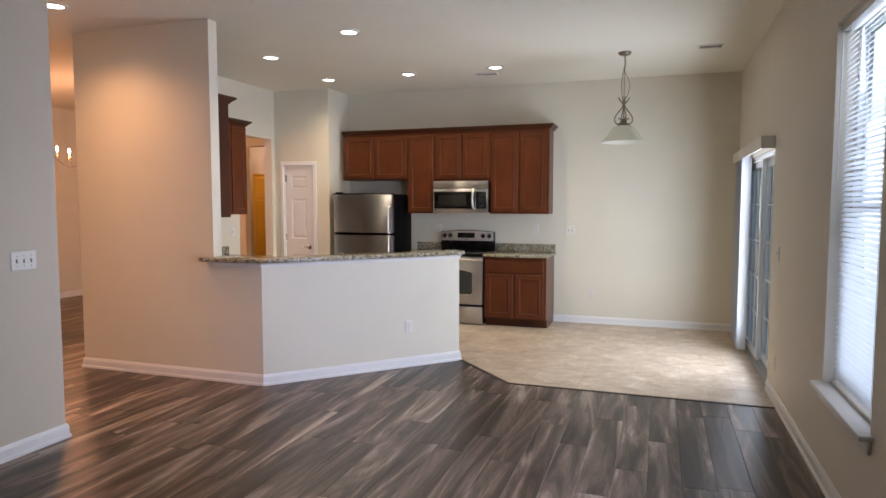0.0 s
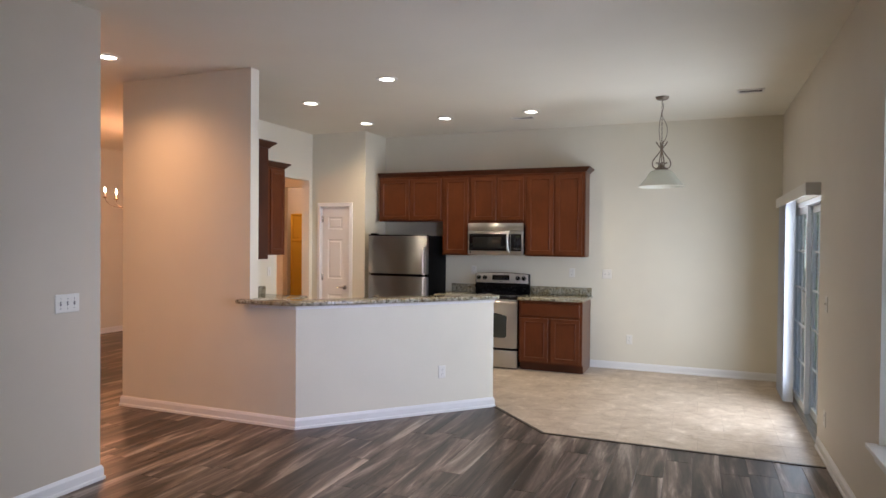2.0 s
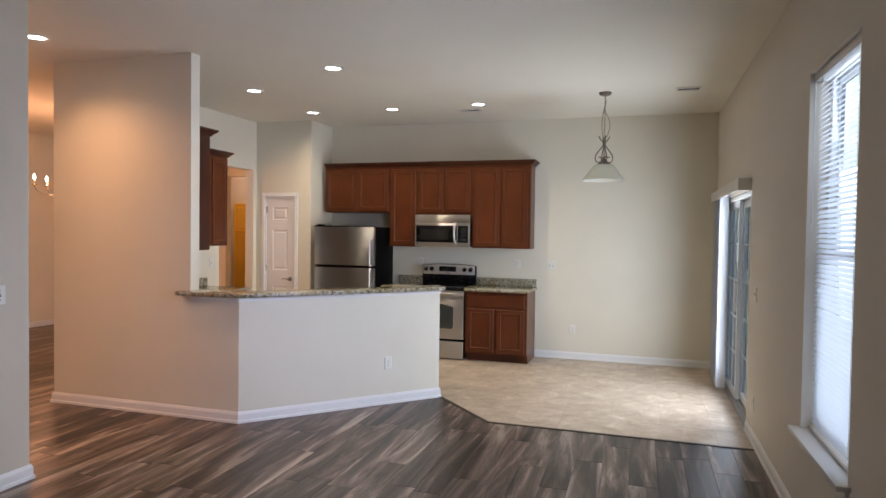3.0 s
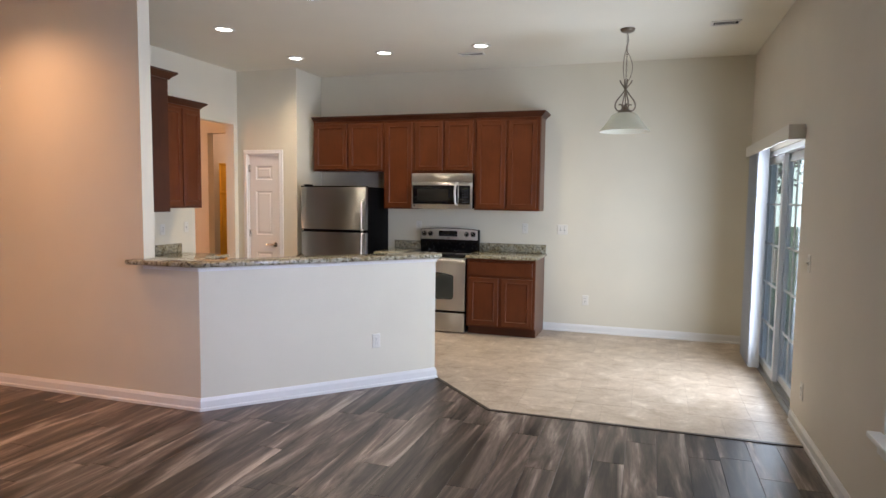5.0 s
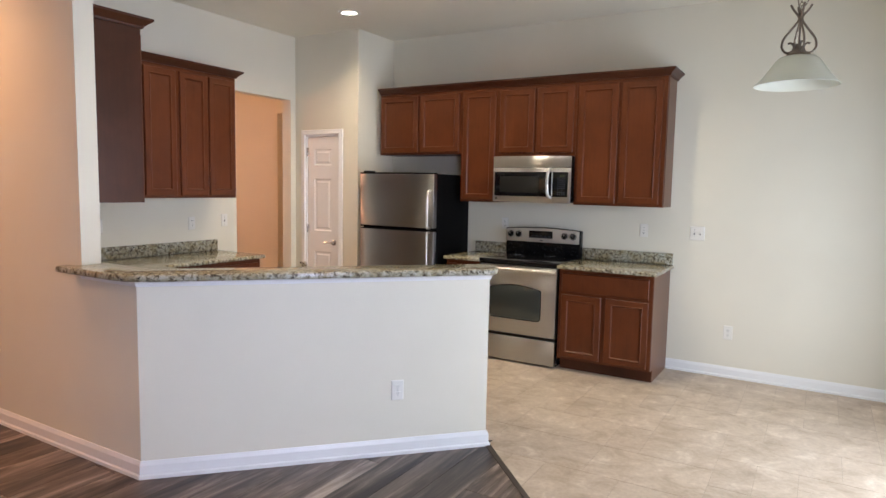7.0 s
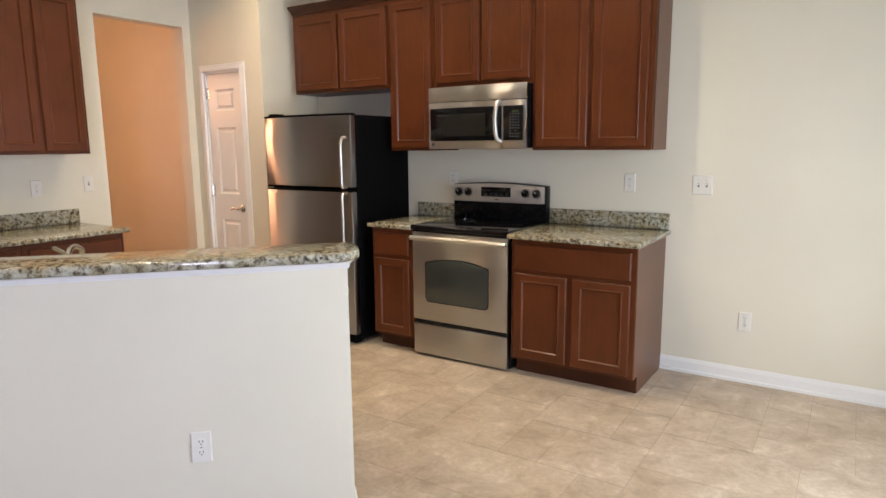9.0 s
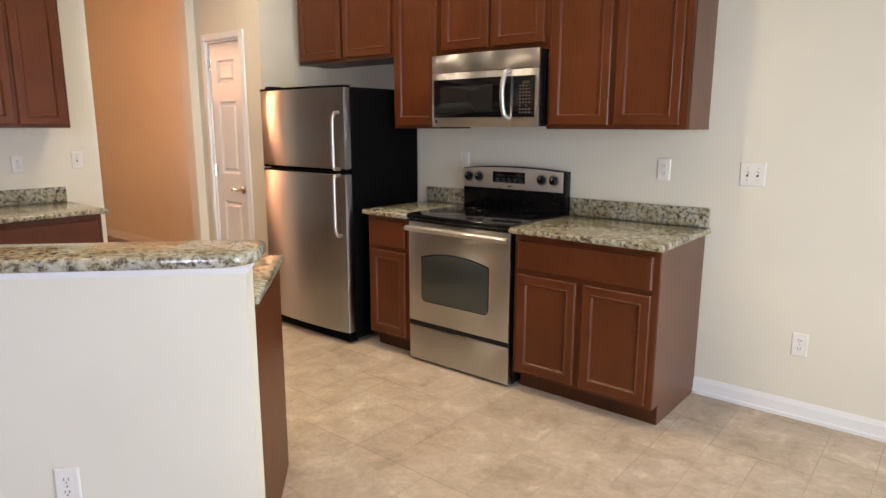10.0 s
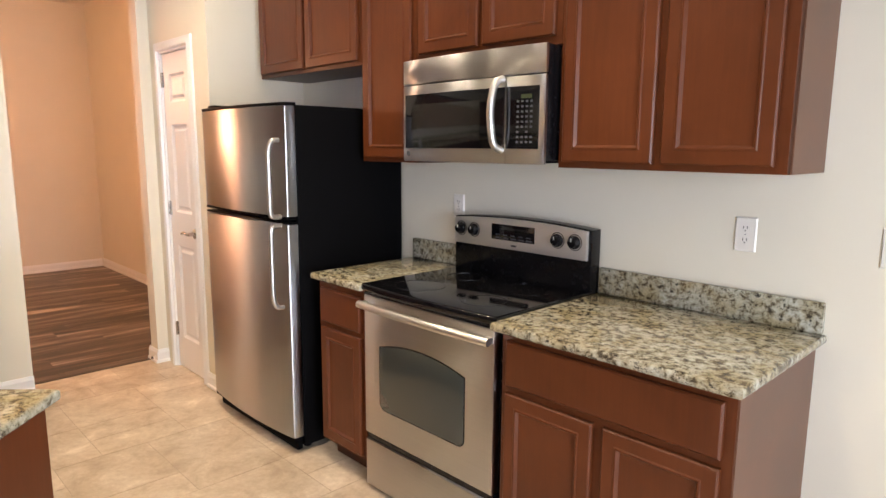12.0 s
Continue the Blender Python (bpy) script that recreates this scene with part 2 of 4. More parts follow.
GLASS = glass_material("window_glass")
MILK, mt, mb = mat("alabaster_glass")
mb.inputs["Base Color"].default_value = (0.78, 0.78, 0.68, 1)
mb.inputs["Transmission Weight"].default_value = 0.55
mb.inputs["Roughness"].default_value = 0.4
SLAT, st_, sb_ = mat("white_blind_slat")
sb_.inputs["Base Color"].default_value = (0.82, 0.84, 0.86, 1)
sb_.inputs["Roughness"].default_value = 0.4
_tr = st_.nodes.new("ShaderNodeBsdfTranslucent")
_tr.inputs[0].default_value = (0.80, 0.85, 0.92, 1)
_mx = st_.nodes.new("ShaderNodeMixShader")
_mx.inputs[0].default_value = 0.6
st_.links.new(sb_.outputs[0], _mx.inputs[1])
st_.links.new(_tr.outputs[0], _mx.inputs[2])
st_.links.new(_mx.outputs[0], st_.nodes["Material Output"].inputs[0])
VANE, vt_, vb_ = mat("vertical_blind_vane")
vb_.inputs["Base Color"].default_value = (0.66, 0.69, 0.74, 1)
vb_.inputs["Roughness"].default_value = 0.45
LEAF, lt_, lb_ = mat("tree_leaves")
_lr = lt_.nodes.new("ShaderNodeNewGeometry").outputs["Random Per Island"]
lt_.links.new(ramp(lt_, _lr, [(0, (0.05, 0.085, 0.03)), (1, (0.12, 0.17, 0.07))]), lb_.inputs["Base Color"])
lb_.inputs["Roughness"].default_value = 0.6
BARK = paint("bark", (0.12, 0.09, 0.07), 0.9, 25, 0.6, 0.4)
GRASS = paint("lawn", (0.10, 0.15, 0.06), 0.9, 30, 0.5, 0.4)


# ---- mesh helpers ----
def add_box(bm, x0, x1, y0, y1, z0, z1):
    v = [bm.verts.new((x, y, z)) for x in (x0, x1) for y in (y0, y1) for z in (z0, z1)]
    for f in ((0, 1, 3, 2), (4, 6, 7, 5), (0, 4, 5, 1), (2, 3, 7, 6), (0, 2, 6, 4), (1, 5, 7, 3)):
        bm.faces.new([v[i] for i in f])
    return v


def box(x0, x1, y0, y1, z0, z1, bevel=0.0, seg=2):
    bm = bmesh.new()
    add_box(bm, x0, x1, y0, y1, z0, z1)
    if bevel:
        bmesh.ops.bevel(bm, geom=bm.edges[:], offset=bevel, segments=seg, profile=0.5, affect="EDGES")
    return bm


def boxes(*spans):
    bm = bmesh.new()
    for s in spans:
        add_box(bm, *s)
    return bm


def prism(poly, z0, z1, bevel=0.0, seg=2):
    bm = bmesh.new()
    lo = [bm.verts.new((x, y, z0)) for x, y in poly]
    hi = [bm.verts.new((x, y, z1)) for x, y in poly]
    bm.faces.new(hi)
    bm.faces.new(lo[::-1])
    for i in range(len(poly)):
        j = (i + 1) % len(poly)
        bm.faces.new((lo[i], lo[j], hi[j], hi[i]))
    bmesh.ops.recalc_face_normals(bm, faces=bm.faces[:])
    if bevel:
        es = [e for e in bm.edges if abs(e.verts[0].co.z - e.verts[1].co.z) < 1e-6]
        bmesh.ops.bevel(bm, geom=es, offset=bevel, segments=seg, profile=0.5, affect="EDGES")
    return bm


def lathe(profile, seg=24, cx=0.0, cy=0.0):
    bm = bmesh.new()
    rings = []
    for r, z in profile:
        rings.append([bm.verts.new((cx + r * math.cos(2 * math.pi * i / seg), cy + r * math.sin(2 * math.pi * i / seg), z)) for i in range(seg)])
    for a, b in zip(rings, rings[1:]):
        for i in range(seg):
            j = (i + 1) % seg
            bm.faces.new((a[i], a[j], b[j], b[i]))
    for ring, (r, z) in ((rings[0], profile[0]), (rings[-1], profile[-1])):
        if r < 0.0025:
            bm.faces.new(ring)
    bmesh.ops.recalc_face_normals(bm, faces=bm.faces[:])
    return bm


def tube(points, r, seg=8, flat=1.0):
    """A round bar along points; flat squeezes it across."""
    bm = bmesh.new()
    pts = [Vector(p) for p in points]
    rings, up = [], None
    for i, p in enumerate(pts):
        d = (pts[min(i + 1, len(pts) - 1)] - pts[max(i - 1, 0)]).normalized()
        if up is None:
            up = d.orthogonal().normalized()
        up = (up - d * up.dot(d)).normalized()
        side = d.cross(up)
        rings.append([bm.verts.new(p + r * (math.cos(2 * math.pi * k / seg) * up + flat * math.sin(2 * math.pi * k / seg) * side)) for k in range(seg)])
    for a, b in zip(rings, rings[1:]):
        for k in range(seg):
            j = (k + 1) % seg
            bm.faces.new((a[k], a[j], b[j], b[k]))
    bm.faces.new(rings[0])
    bm.faces.new(rings[-1])
    bmesh.ops.recalc_face_normals(bm, faces=bm.faces[:])
    return bm


def smooth_curve(points, n=8):
    """Points along a smooth line through the given ones."""
    p = [Vector(q) for q in points]
    p = [2 * p[0] - p[1]] + p + [2 * p[-1] - p[-2]]
    out = []
    for i in range(1, len(p) - 2):
        for k in range(n):
            t = k / n
            a, b, c, d = p[i - 1], p[i], p[i + 1], p[i + 2]
            out.append(0.5 * (2 * b + (c - a) * t + (2 * a - 5 * b + 4 * c - d) * t * t + (3 * b - a - 3 * c + d) * t ** 3))
    out.append(p[-2])
    return out


def panel(x0, z0, w, h, rings, back):
    """A slab in the x-z plane whose front steps through rings of (inset, y); back is the y of its rear face."""
    bm = bmesh.new()

    def ring(i, y):
        return [bm.verts.new(c) for c in ((x0 + i, y, z0 + i), (x0 + w - i, y, z0 + i), (x0 + w - i, y, z0 + h - i), (x0 + i, y, z0 + h - i))]
    loops = [ring(0, back)] + [ring(i, y) for i, y in rings]
    bm.faces.new(loops[0][::-1])
    for a, b in zip(loops, loops[1:]):
        for k in range(4):
            j = (k + 1) % 4
            bm.faces.new((a[k], a[j], b[j], b[k]))
    bm.faces.new(loops[-1])
    bmesh.ops.recalc_face_normals(bm, faces=bm.faces[:])
    return bm


def join(*bms):
    out = bmesh.new()
    for b in bms:
        me = bpy.data.meshes.new("tmp")
        b.to_mesh(me)
        b.free()
        out.from_mesh(me)
        bpy.data.meshes.remove(me)
    return out


def mesh_of(name, bm, material, smooth=False):
    me = bpy.data.meshes.new(name)
    bm.to_mesh(me)
    bm.free()
    me.materials.append(material)
    if smooth:
        me.polygons.foreach_set("use_smooth", [True] * len(me.polygons))
        me.set_sharp_from_angle(angle=radians(38))
    return me


def part(name, bm, material, parent, label="", smooth=True):
    ob = new(name, mesh_of(name, bm, material, smooth))
    ob.parent = parent
    return tagged(ob, label) if label else ob


def thing(name, m, label, category, group="", kind=""):
    ob = new(name)
    ob.empty_display_size = 0.1
    ob.matrix_basis = m
    return tagged(ob, label, category, group, kind)


def structure(name, bm, material, label, category, smooth=False):
    return tagged(new(name, mesh_of(name, bm, material, smooth)), label, category, kind="structure")


# ---- the shell ----
YB = 8.0                      # back wall of the kitchen
XL, XLO = -5.3, -5.42         # kitchen's left wall, two faces
PL = Vector((-3.375, 4.286))  # foot of the half wall where it bends
PR = Vector((-2.088, 5.652))  # foot of its free end
DIR = (PR - PL).normalized()
NOR = Vector((-DIR.y, DIR.x))  # towards the kitchen
WIN = (2.91, 3.74, 0.54, 2.47)  # window: y0 y1 z0 z1
SLD = (5.55, 7.38, 0.0, 1.97)   # sliding door

structure("wall_north", box(-5.3, XR + 0.15, YB, YB + 0.12, 0, CEIL), WALL, "cream painted back wall of the kitchen", "wall")
# The opening further south belongs to the added, unseen window.
structure("wall_east", boxes(
    (XR, XR + 0.15, -3.5, WIN[0] - 1.26, 0, CEIL), (XR, XR + 0.15, WIN[0] - 1.26, WIN[1] - 1.26, 0, WIN[2]), (XR, XR + 0.15, WIN[0] - 1.26, WIN[1] - 1.26, WIN[3], CEIL), (XR, XR + 0.15, WIN[1] - 1.26, WIN[0], 0, CEIL), (XR, XR + 0.15, WIN[0], WIN[1], 0, WIN[2]), (XR, XR + 0.15, WIN[0], WIN[1], WIN[3], CEIL),
    (XR, XR + 0.15, WIN[1], SLD[0], 0, CEIL), (XR, XR + 0.15, SLD[0], SLD[1], SLD[3], CEIL), (XR, XR + 0.15, SLD[1], YB, 0, CEIL)),
    EASTP, "cream painted outer wall with window and sliding door", "wall")
structure("wall_south", box(-4.02, XR + 0.15, -3.62, -3.5, 0, CEIL), DIMWALL, "end wall of the living room in dimmed wall paint", "wall")
structure("wall_west", box(-4.02, -3.9, -3.5, 2.864, 0, CEIL, 0.006), DIMWALL, "living room wall in dimmed wall paint ending at the hall", "wall")
structure("wall_hall", prism([(-5.315, 4.272), (-3.845, 4.2816), (-3.845, 4.39), (-5.315, 4.39)], 0, CEIL), WALL, "tan wall between hall and kitchen under warm light", "wall")
structure("wall_kitchen_west", boxes((XLO, XL, 4.39, 6.60, 0, CEIL), (XLO, XL, 6.60, 7.33, 2.40, CEIL), (XLO, XL, 7.33, 9.4, 0, CEIL)), WALL,
          "cream kitchen wall with an open doorway to the dining room", "wall")
structure("wall_pantry", boxes((XL, -5.16, 7.40, 7.50, 0, CEIL), (-5.16, -4.70, 7.40, 7.50, 2.04, CEIL), (-4.70, -4.46, 7.40, 7.50, 0, CEIL),
                               (-4.56, -4.46, 7.50, YB, 0, CEIL)), WALL, "cream pantry wall jutting into the kitchen", "wall")
structure("wall_dining_north", boxes((-9.5, -6.36, 8.18, 8.30, 0, CEIL), (-6.36, XLO, 8.18, 8.30, 2.40, CEIL)), WALL,
          "cream dining room wall with a passage opening", "wall")
structure("wall_dining_west", box(-9.5, -9.38, 1.2, 8.18, 0, CEIL), WALL, "cream far wall of the dining room", "wall")
structure("wall_foyer_south", box(-9.5, -4.02, 1.08, 1.2, 0, CEIL), WALL, "cream wall closing the hall", "wall")
structure("wall_passage", boxes((-7.6, XLO, 8.97, 9.09, 0, CEIL), (-7.6, -7.48, 8.30, 8.97, 0, CEIL)), WALL, "cream walls of the passage", "wall")
structure("ceiling", box(-9.6, XR + 0.2, -3.7, 9.6, CEIL, CEIL + 0.12), CEILING, "flat off-white painted ceiling", "ceiling")
hw = prism([(-3.845, 4.2816), (PL.x, PL.y), (PR.x, PR.y), tuple(PR + 0.115 * NOR), tuple(PL + 0.115 * NOR + DIR * 0.047), (-3.845, 4.39)], 0, 1.025)
structure("half_wall", hw, WALL, "white painted half wall under the breakfast bar", "half wall")


def baseboard(a, b, out, h=0.092):
    """A moulded skirting from a to b; out points into the room."""
    a, b, out = Vector(a), Vector(b), Vector(out).normalized()
    prof = [(0, 0), (0.022, 0), (0.022, 0.018), (0.014, 0.024), (0.014, h - 0.022), (0.009, h - 0.010), (0.005, h), (0, h)]
    bm = bmesh.new()
    loops = [[bm.verts.new((p.x + out.x * o, p.y + out.y * o, z)) for o, z in prof] for p in (a, b)]
    for k in range(len(prof)):
        j = (k + 1) % len(prof)
        bm.faces.new((loops[0][k], loops[0][j], loops[1][j], loops[1][k]))
    bm.faces.new(loops[0])
    bm.faces.new(loops[1])
    bmesh.ops.recalc_face_normals(bm, faces=bm.faces[:])
    structure("baseboard", bm, TRIM, "white moulded baseboard along the wall", "baseboard")


baseboard((-1.537, YB), (XR - 0.022, YB), (0, -1))
baseboard((XR, -3.5), (XR, SLD[0] - 0.04), (-1, 0))
baseboard((XR, SLD[1] + 0.04), (XR, YB), (-1, 0))
baseboard((-9.38, 8.18), (-6.36, 8.18), (0, -1))
baseboard((-9.38, 1.2), (-9.38, 8.158), (1, 0))
baseboard((XLO, 4.41), (XLO, 6.60), (-1, 0))
baseboard((XLO, 7.33), (XLO, 8.18), (-1, 0))
baseboard((XL, 6.40), (XL, 6.602), (1, 0))
baseboard((XLO - 0.02, 7.33), (XL + 0.022, 7.33), (0, -1))
baseboard((XL, 7.33), (XL, 7.40), (1, 0))
baseboard((-4.648, 7.40), (-4.438, 7.40), (0, -1))
baseboard((-4.46, 7.378), (-4.46, YB), (1, 0))
baseboard((-7.48, 8.97), (-6.755, 8.97), (0, -1))


# ---- openings, trim ----
def sweep(path, prof, z=0.0):
    """A moulding of profile (out, up) along an open path of xy points; out is to the right of the way."""
    bm = bmesh.new()
    p = [Vector(q) for q in path]
    loops = []
    for i, q in enumerate(p):
        ns = []
        if i:
            d = (q - p[i - 1]).normalized()
            ns.append(Vector((d.y, -d.x)))
        if i < len(p) - 1:
            d = (p[i + 1] - q).normalized()
            ns.append(Vector((d.y, -d.x)))
        n = sum(ns, Vector((0, 0))).normalized()
        n /= max(0.3, n.dot(ns[0]))
        loops.append([bm.verts.new((q.x + n.x * o, q.y + n.y * o, z + u)) for o, u in prof])
    for a, b in zip(loops, loops[1:]):
        for k in range(len(prof)):
            j = (k + 1) % len(prof)
            bm.faces.new((a[k], a[j], b[j], b[k]))
    bm.faces.new(loops[0])
    bm.faces.new(loops[-1])
    bmesh.ops.recalc_face_normals(bm, faces=bm.faces[:])
    return bm


BASE = [(0, 0), (0.022, 0), (0.022, 0.018), (0.014, 0.024), (0.014, 0.070), (0.009, 0.082), (0.005, 0.092), (0, 0.092)]
for run in ([(-3.9, -3.5), (-3.9, 2.864), (-4.02, 2.864), (-4.02, 1.2)],
            [(-5.315, 4.30), (-5.315, 4.272), tuple(PL), tuple(PR), tuple(PR + NOR * 0.115)]):
    structure("baseboard", sweep(run, BASE), TRIM, "white moulded baseboard along the wall", "baseboard")


# pantry door
pd = thing("door_1", pose(-5.16, 7.40, 0), "white narrow three-panel pantry door, closed, with nickel lever", "door", kind="structure")
W = 0.46
part("jamb", boxes((0.0, 0.018, 0.0, 0.10, 0, 2.04), (W - 0.018, W, 0.0, 0.10, 0, 2.04), (0.018, W - 0.018, 0.0, 0.10, 2.022, 2.04)), TRIM, pd, smooth=False)
cas = [(0, 0), (0.004, -0.014), (0.012, -0.018), (0.040, -0.011), (0.052, -0.011), (0.057, 0)]


def casing(x0, x1, z1):
    bm = bmesh.new()
    pts = [(x0, 0, -1, 0), (x0, z1, -1, 1), (x1, z1, 1, 1), (x1, 0, 1, 0)]
    loops = [[bm.verts.new((x + sx * o, y, z + sz * o)) for o, y in cas] for x, z, sx, sz in pts]
    for a, b in zip(loops, loops[1:]):
        for k in range(len(cas)):
            j = (k + 1) % len(cas)
            bm.faces.new((a[k], a[j], b[j], b[k]))
    bm.faces.new(loops[0])
    bm.faces.new(loops[-1])
    bmesh.ops.recalc_face_normals(bm, faces=bm.faces[:])
    return bm


part("casing", casing(0.006, W - 0.006, 2.034), TRIM, pd, smooth=False)


def panel_leaf(w, h, rows, stile, t=0.035):
    """A leaf with one column of sunk, raised-field panels; rows: (z0, z1)."""
    bms = [boxes((0, stile, 0, t, 0, h), (w - stile, w, 0, t, 0, h))]
    edges = [0] + [z for r in rows for z in r] + [h]
    for a, b in zip(edges[::2], edges[1::2]):
        bms.append(boxes((stile, w - stile, 0, t, a, b)))
    for a, b in rows:
        bms.append(panel(stile, a, w - 2 * stile, b - a, [(0, 0.001), (0.014, 0.011), (0.026, 0.011), (0.042, 0.003)], t - 0.004))
    return join(*bms)


leaf = part("leaf", panel_leaf(W - 0.042, 2.008, [(0.21, 0.82), (1.035, 1.58), (1.715, 1.885)], 0.092), DOORW, pd, smooth=False)
leaf.location = (0.021, 0.012, 0.01)
hd = part("lever_handle", join(lathe([(0.001, 0), (0.030, 0), (0.030, 0.008), (0.012, 0.014), (0.011, 0.045), (0.001, 0.047)], 20),
                               tube(smooth_curve([(0.0, 0.0, 0.040), (-0.02, 0, 0.046), (-0.06, 0.006, 0.046), (-0.10, -0.004, 0.044)]), 0.009, 8)), CHROME, pd, "satin nickel lever handle")
hd.matrix_basis = pose(W - 0.075, 0.012, 0.93, 90, 0, 0)
for z in (0.22, 1.02, 1.82):
    hg = part("hinge", join(tube([(0, 0, 0), (0, 0, 0.09)], 0.0065, 8), box(-0.004, 0.022, 0.004, 0.008, 0, 0.09)), CHROME, pd, "nickel hinge")
    hg.location = (0.022, 0.004, z)

# golden yellow leaf ending the passage; door form and knob are assumed
gd = thing("door_2", pose(-6.75, 8.93, 0), "golden yellow two-part leaf, assumed a closed door, ending the passage", "door", kind="structure")
part("leaf", panel_leaf(0.76, 2.02, [(0.03, 1.555), (1.575, 2.0)], 0.012), YELLOW, gd, smooth=False)
part("door_knob", lathe([(0.001, 0), (0.02, 0.0), (0.012, 0.02), (0.026, 0.04), (0.001, 0.06)], 16), BRASS, gd).matrix_basis = pose(0.70, 0, 0.95, 90, 0, 0)

# window with sill, sashes and blind
y0, y1, z0, z1 = WIN
wd = thing("window_1", pose(XR, 0, 0), "white vinyl double-hung window in a drywall recess", "window", kind="structure")
fw = 0.045
part("window_frame", boxes((0.10, 0.15, y0, y0 + fw, z0, z1), (0.10, 0.15, y1 - fw, y1, z0, z1), (0.10, 0.15, y0 + fw, y1 - fw, z0, z0 + fw), (0.10, 0.15, y0 + fw, y1 - fw, z1 - fw, z1)), ALU, wd, smooth=False)
zm = 1.50
for a, b, xx in ((z0 + fw, zm + 0.02, 0.104), (zm - 0.02, z1 - fw, 0.128)):
    s = part("sash", boxes((xx, xx + 0.022, y0 + fw, y0 + fw + 0.035, a, b), (xx, xx + 0.022, y1 - fw - 0.035, y1 - fw, a, b),
                           (xx, xx + 0.022, y0 + fw + 0.035, y1 - fw - 0.035, a, a + 0.035), (xx, xx + 0.022, y0 + fw + 0.035, y1 - fw - 0.035, b - 0.035, b)), ALU, wd, smooth=False)
    g = part("pane", box(xx + 0.009, xx + 0.013, y0 + fw + 0.035, y1 - fw - 0.035, a + 0.035, b - 0.035), GLASS, s, smooth=False)
    g.visible_shadow = False
part("window_sill", box(-0.055, 0.10, y0 - 0.04, y1 + 0.04, z0 - 0.022, z0 + 0.003, 0.005), TRIM, wd)
part("apron", box(-0.016, -0.001, y0 - 0.02, y1 + 0.02, z0 - 0.085, z0 - 0.022, 0.003), TRIM, wd)

bl = thing("window_blind", pose(XR + 0.055, 0, 0), "white horizontal slat blind, lowered and nearly closed", "blind")
part("headrail", box(-0.035, 0.028, y0 + 0.008, y1 - 0.008, z1 - 0.05, z1 - 0.002, 0.004), PLASTIC, bl)
nslat, pitch = 70, 0.0262
sm = bmesh.new()
prof = [(-0.0125 + 0.00625 * k, 0.0018 * (1 - ((k - 2) / 2) ** 2)) for k in range(5)]
ca, sa = math.cos(radians(50)), math.sin(radians(50))
ends = [[sm.verts.new((u * ca - v * sa, yy, u * sa + v * ca)) for u, v in prof] for yy in (y0 + 0.012, y1 - 0.012)]
for k in range(4):
    sm.faces.new((ends[0][k], ends[0][k + 1], ends[1][k + 1], ends[1][k]))
smesh = mesh_of("slat", sm, SLAT, True)
for i in range(nslat):
    s = new("slat", smesh)
    s.parent = bl
    s.matrix_basis = pose(0, 0, z1 - 0.065 - i * pitch, random.uniform(-0.05, 0.05), random.uniform(-3, 3), 0)
part("bottom_rail", box(-0.02, 0.02, y0 + 0.012, y1 - 0.012, z0 + 0.008, z0 + 0.026, 0.004), PLASTIC, bl)
for yy in (y0 + 0.12, y1 - 0.12):
    part("ladder_cord", tube([(-0.024, yy, z0 + 0.02), (-0.024, yy, z1 - 0.05)], 0.0016, 5), PLASTIC, bl)
part("tilt_wand", tube([(-0.045, y1 - 0.07, z1 - 0.06), (-0.046, y1 - 0.07, z1 - 0.85)], 0.004, 6), PLASTIC, bl)

# unseen copy of the window, added to let in fill daylight, blind raised
wt = thing("window_2", pose(XR, -1.26, 0), "white vinyl double-hung window added out of view for fill daylight, blind raised", "window", kind="structure")
for o in list(wd.children):
    c = o.copy()
    scene.collection.objects.link(c)
    c.parent = wt
    for q in o.children:
        d = q.copy()
        scene.collection.objects.link(d)
        d.parent = c

# sliding patio door
y0, y1, z0, z1 = SLD
sd = thing("door_3", pose(XR, 0, 0), "white sliding glass patio door with muntin bars, closed", "sliding door", kind="structure")
part("door_frame", boxes((0.015, 0.13, y0, y0 + 0.04, 0.03, z1), (0.015, 0.13, y1 - 0.04, y1, 0.03, z1), (0.015, 0.13, y0 + 0.04, y1 - 0.04, z1 - 0.04, z1)), ALU, sd, smooth=False)
part("track", boxes((0.0, 0.15, y0, y1, 0.0, 0.018), (0.03, 0.036, y0 + 0.04, y1 - 0.04, 0.018, 0.034), (0.075, 0.081, y0 + 0.04, y1 - 0.04, 0.018, 0.034)), TRACK, sd, "aluminium sill track", smooth=False)
ym = (y0 + y1) / 2
for a, b, xx in ((y0 + 0.04, ym + 0.04, 0.082), (ym - 0.04, y1 - 0.04, 0.034)):
    st = 0.065
    zb, zt = 0.035, z1 - 0.042
    s = part("sliding_panel", boxes((xx, xx + 0.035, a, a + st, zb, zt), (xx, xx + 0.035, b - st, b, zb, zt), (xx, xx + 0.035, a + st, b - st, zb, zb + st), (xx, xx + 0.035, a + st, b - st, zt - st, zt)), ALU, sd, smooth=False)
    g = part("pane", box(xx + 0.015, xx + 0.020, a + st, b - st, zb + st, zt - st), GLASS, s, smooth=False)
    g.visible_shadow = False
    for k in range(1, 5):
        zz = zb + st + (zt - zb - 2 * st) * k / 5
        part("muntin", box(xx + 0.006, xx + 0.0145, a + st, b - st, zz - 0.008, zz + 0.008), ALU, s, smooth=False)
    for k in range(1, 3):
        yy = a + st + (b - a - 2 * st) * k / 3
        part("muntin", box(xx + 0.005, xx + 0.0142, yy - 0.008, yy + 0.008, zb + st, zt - st), ALU, s, smooth=False)
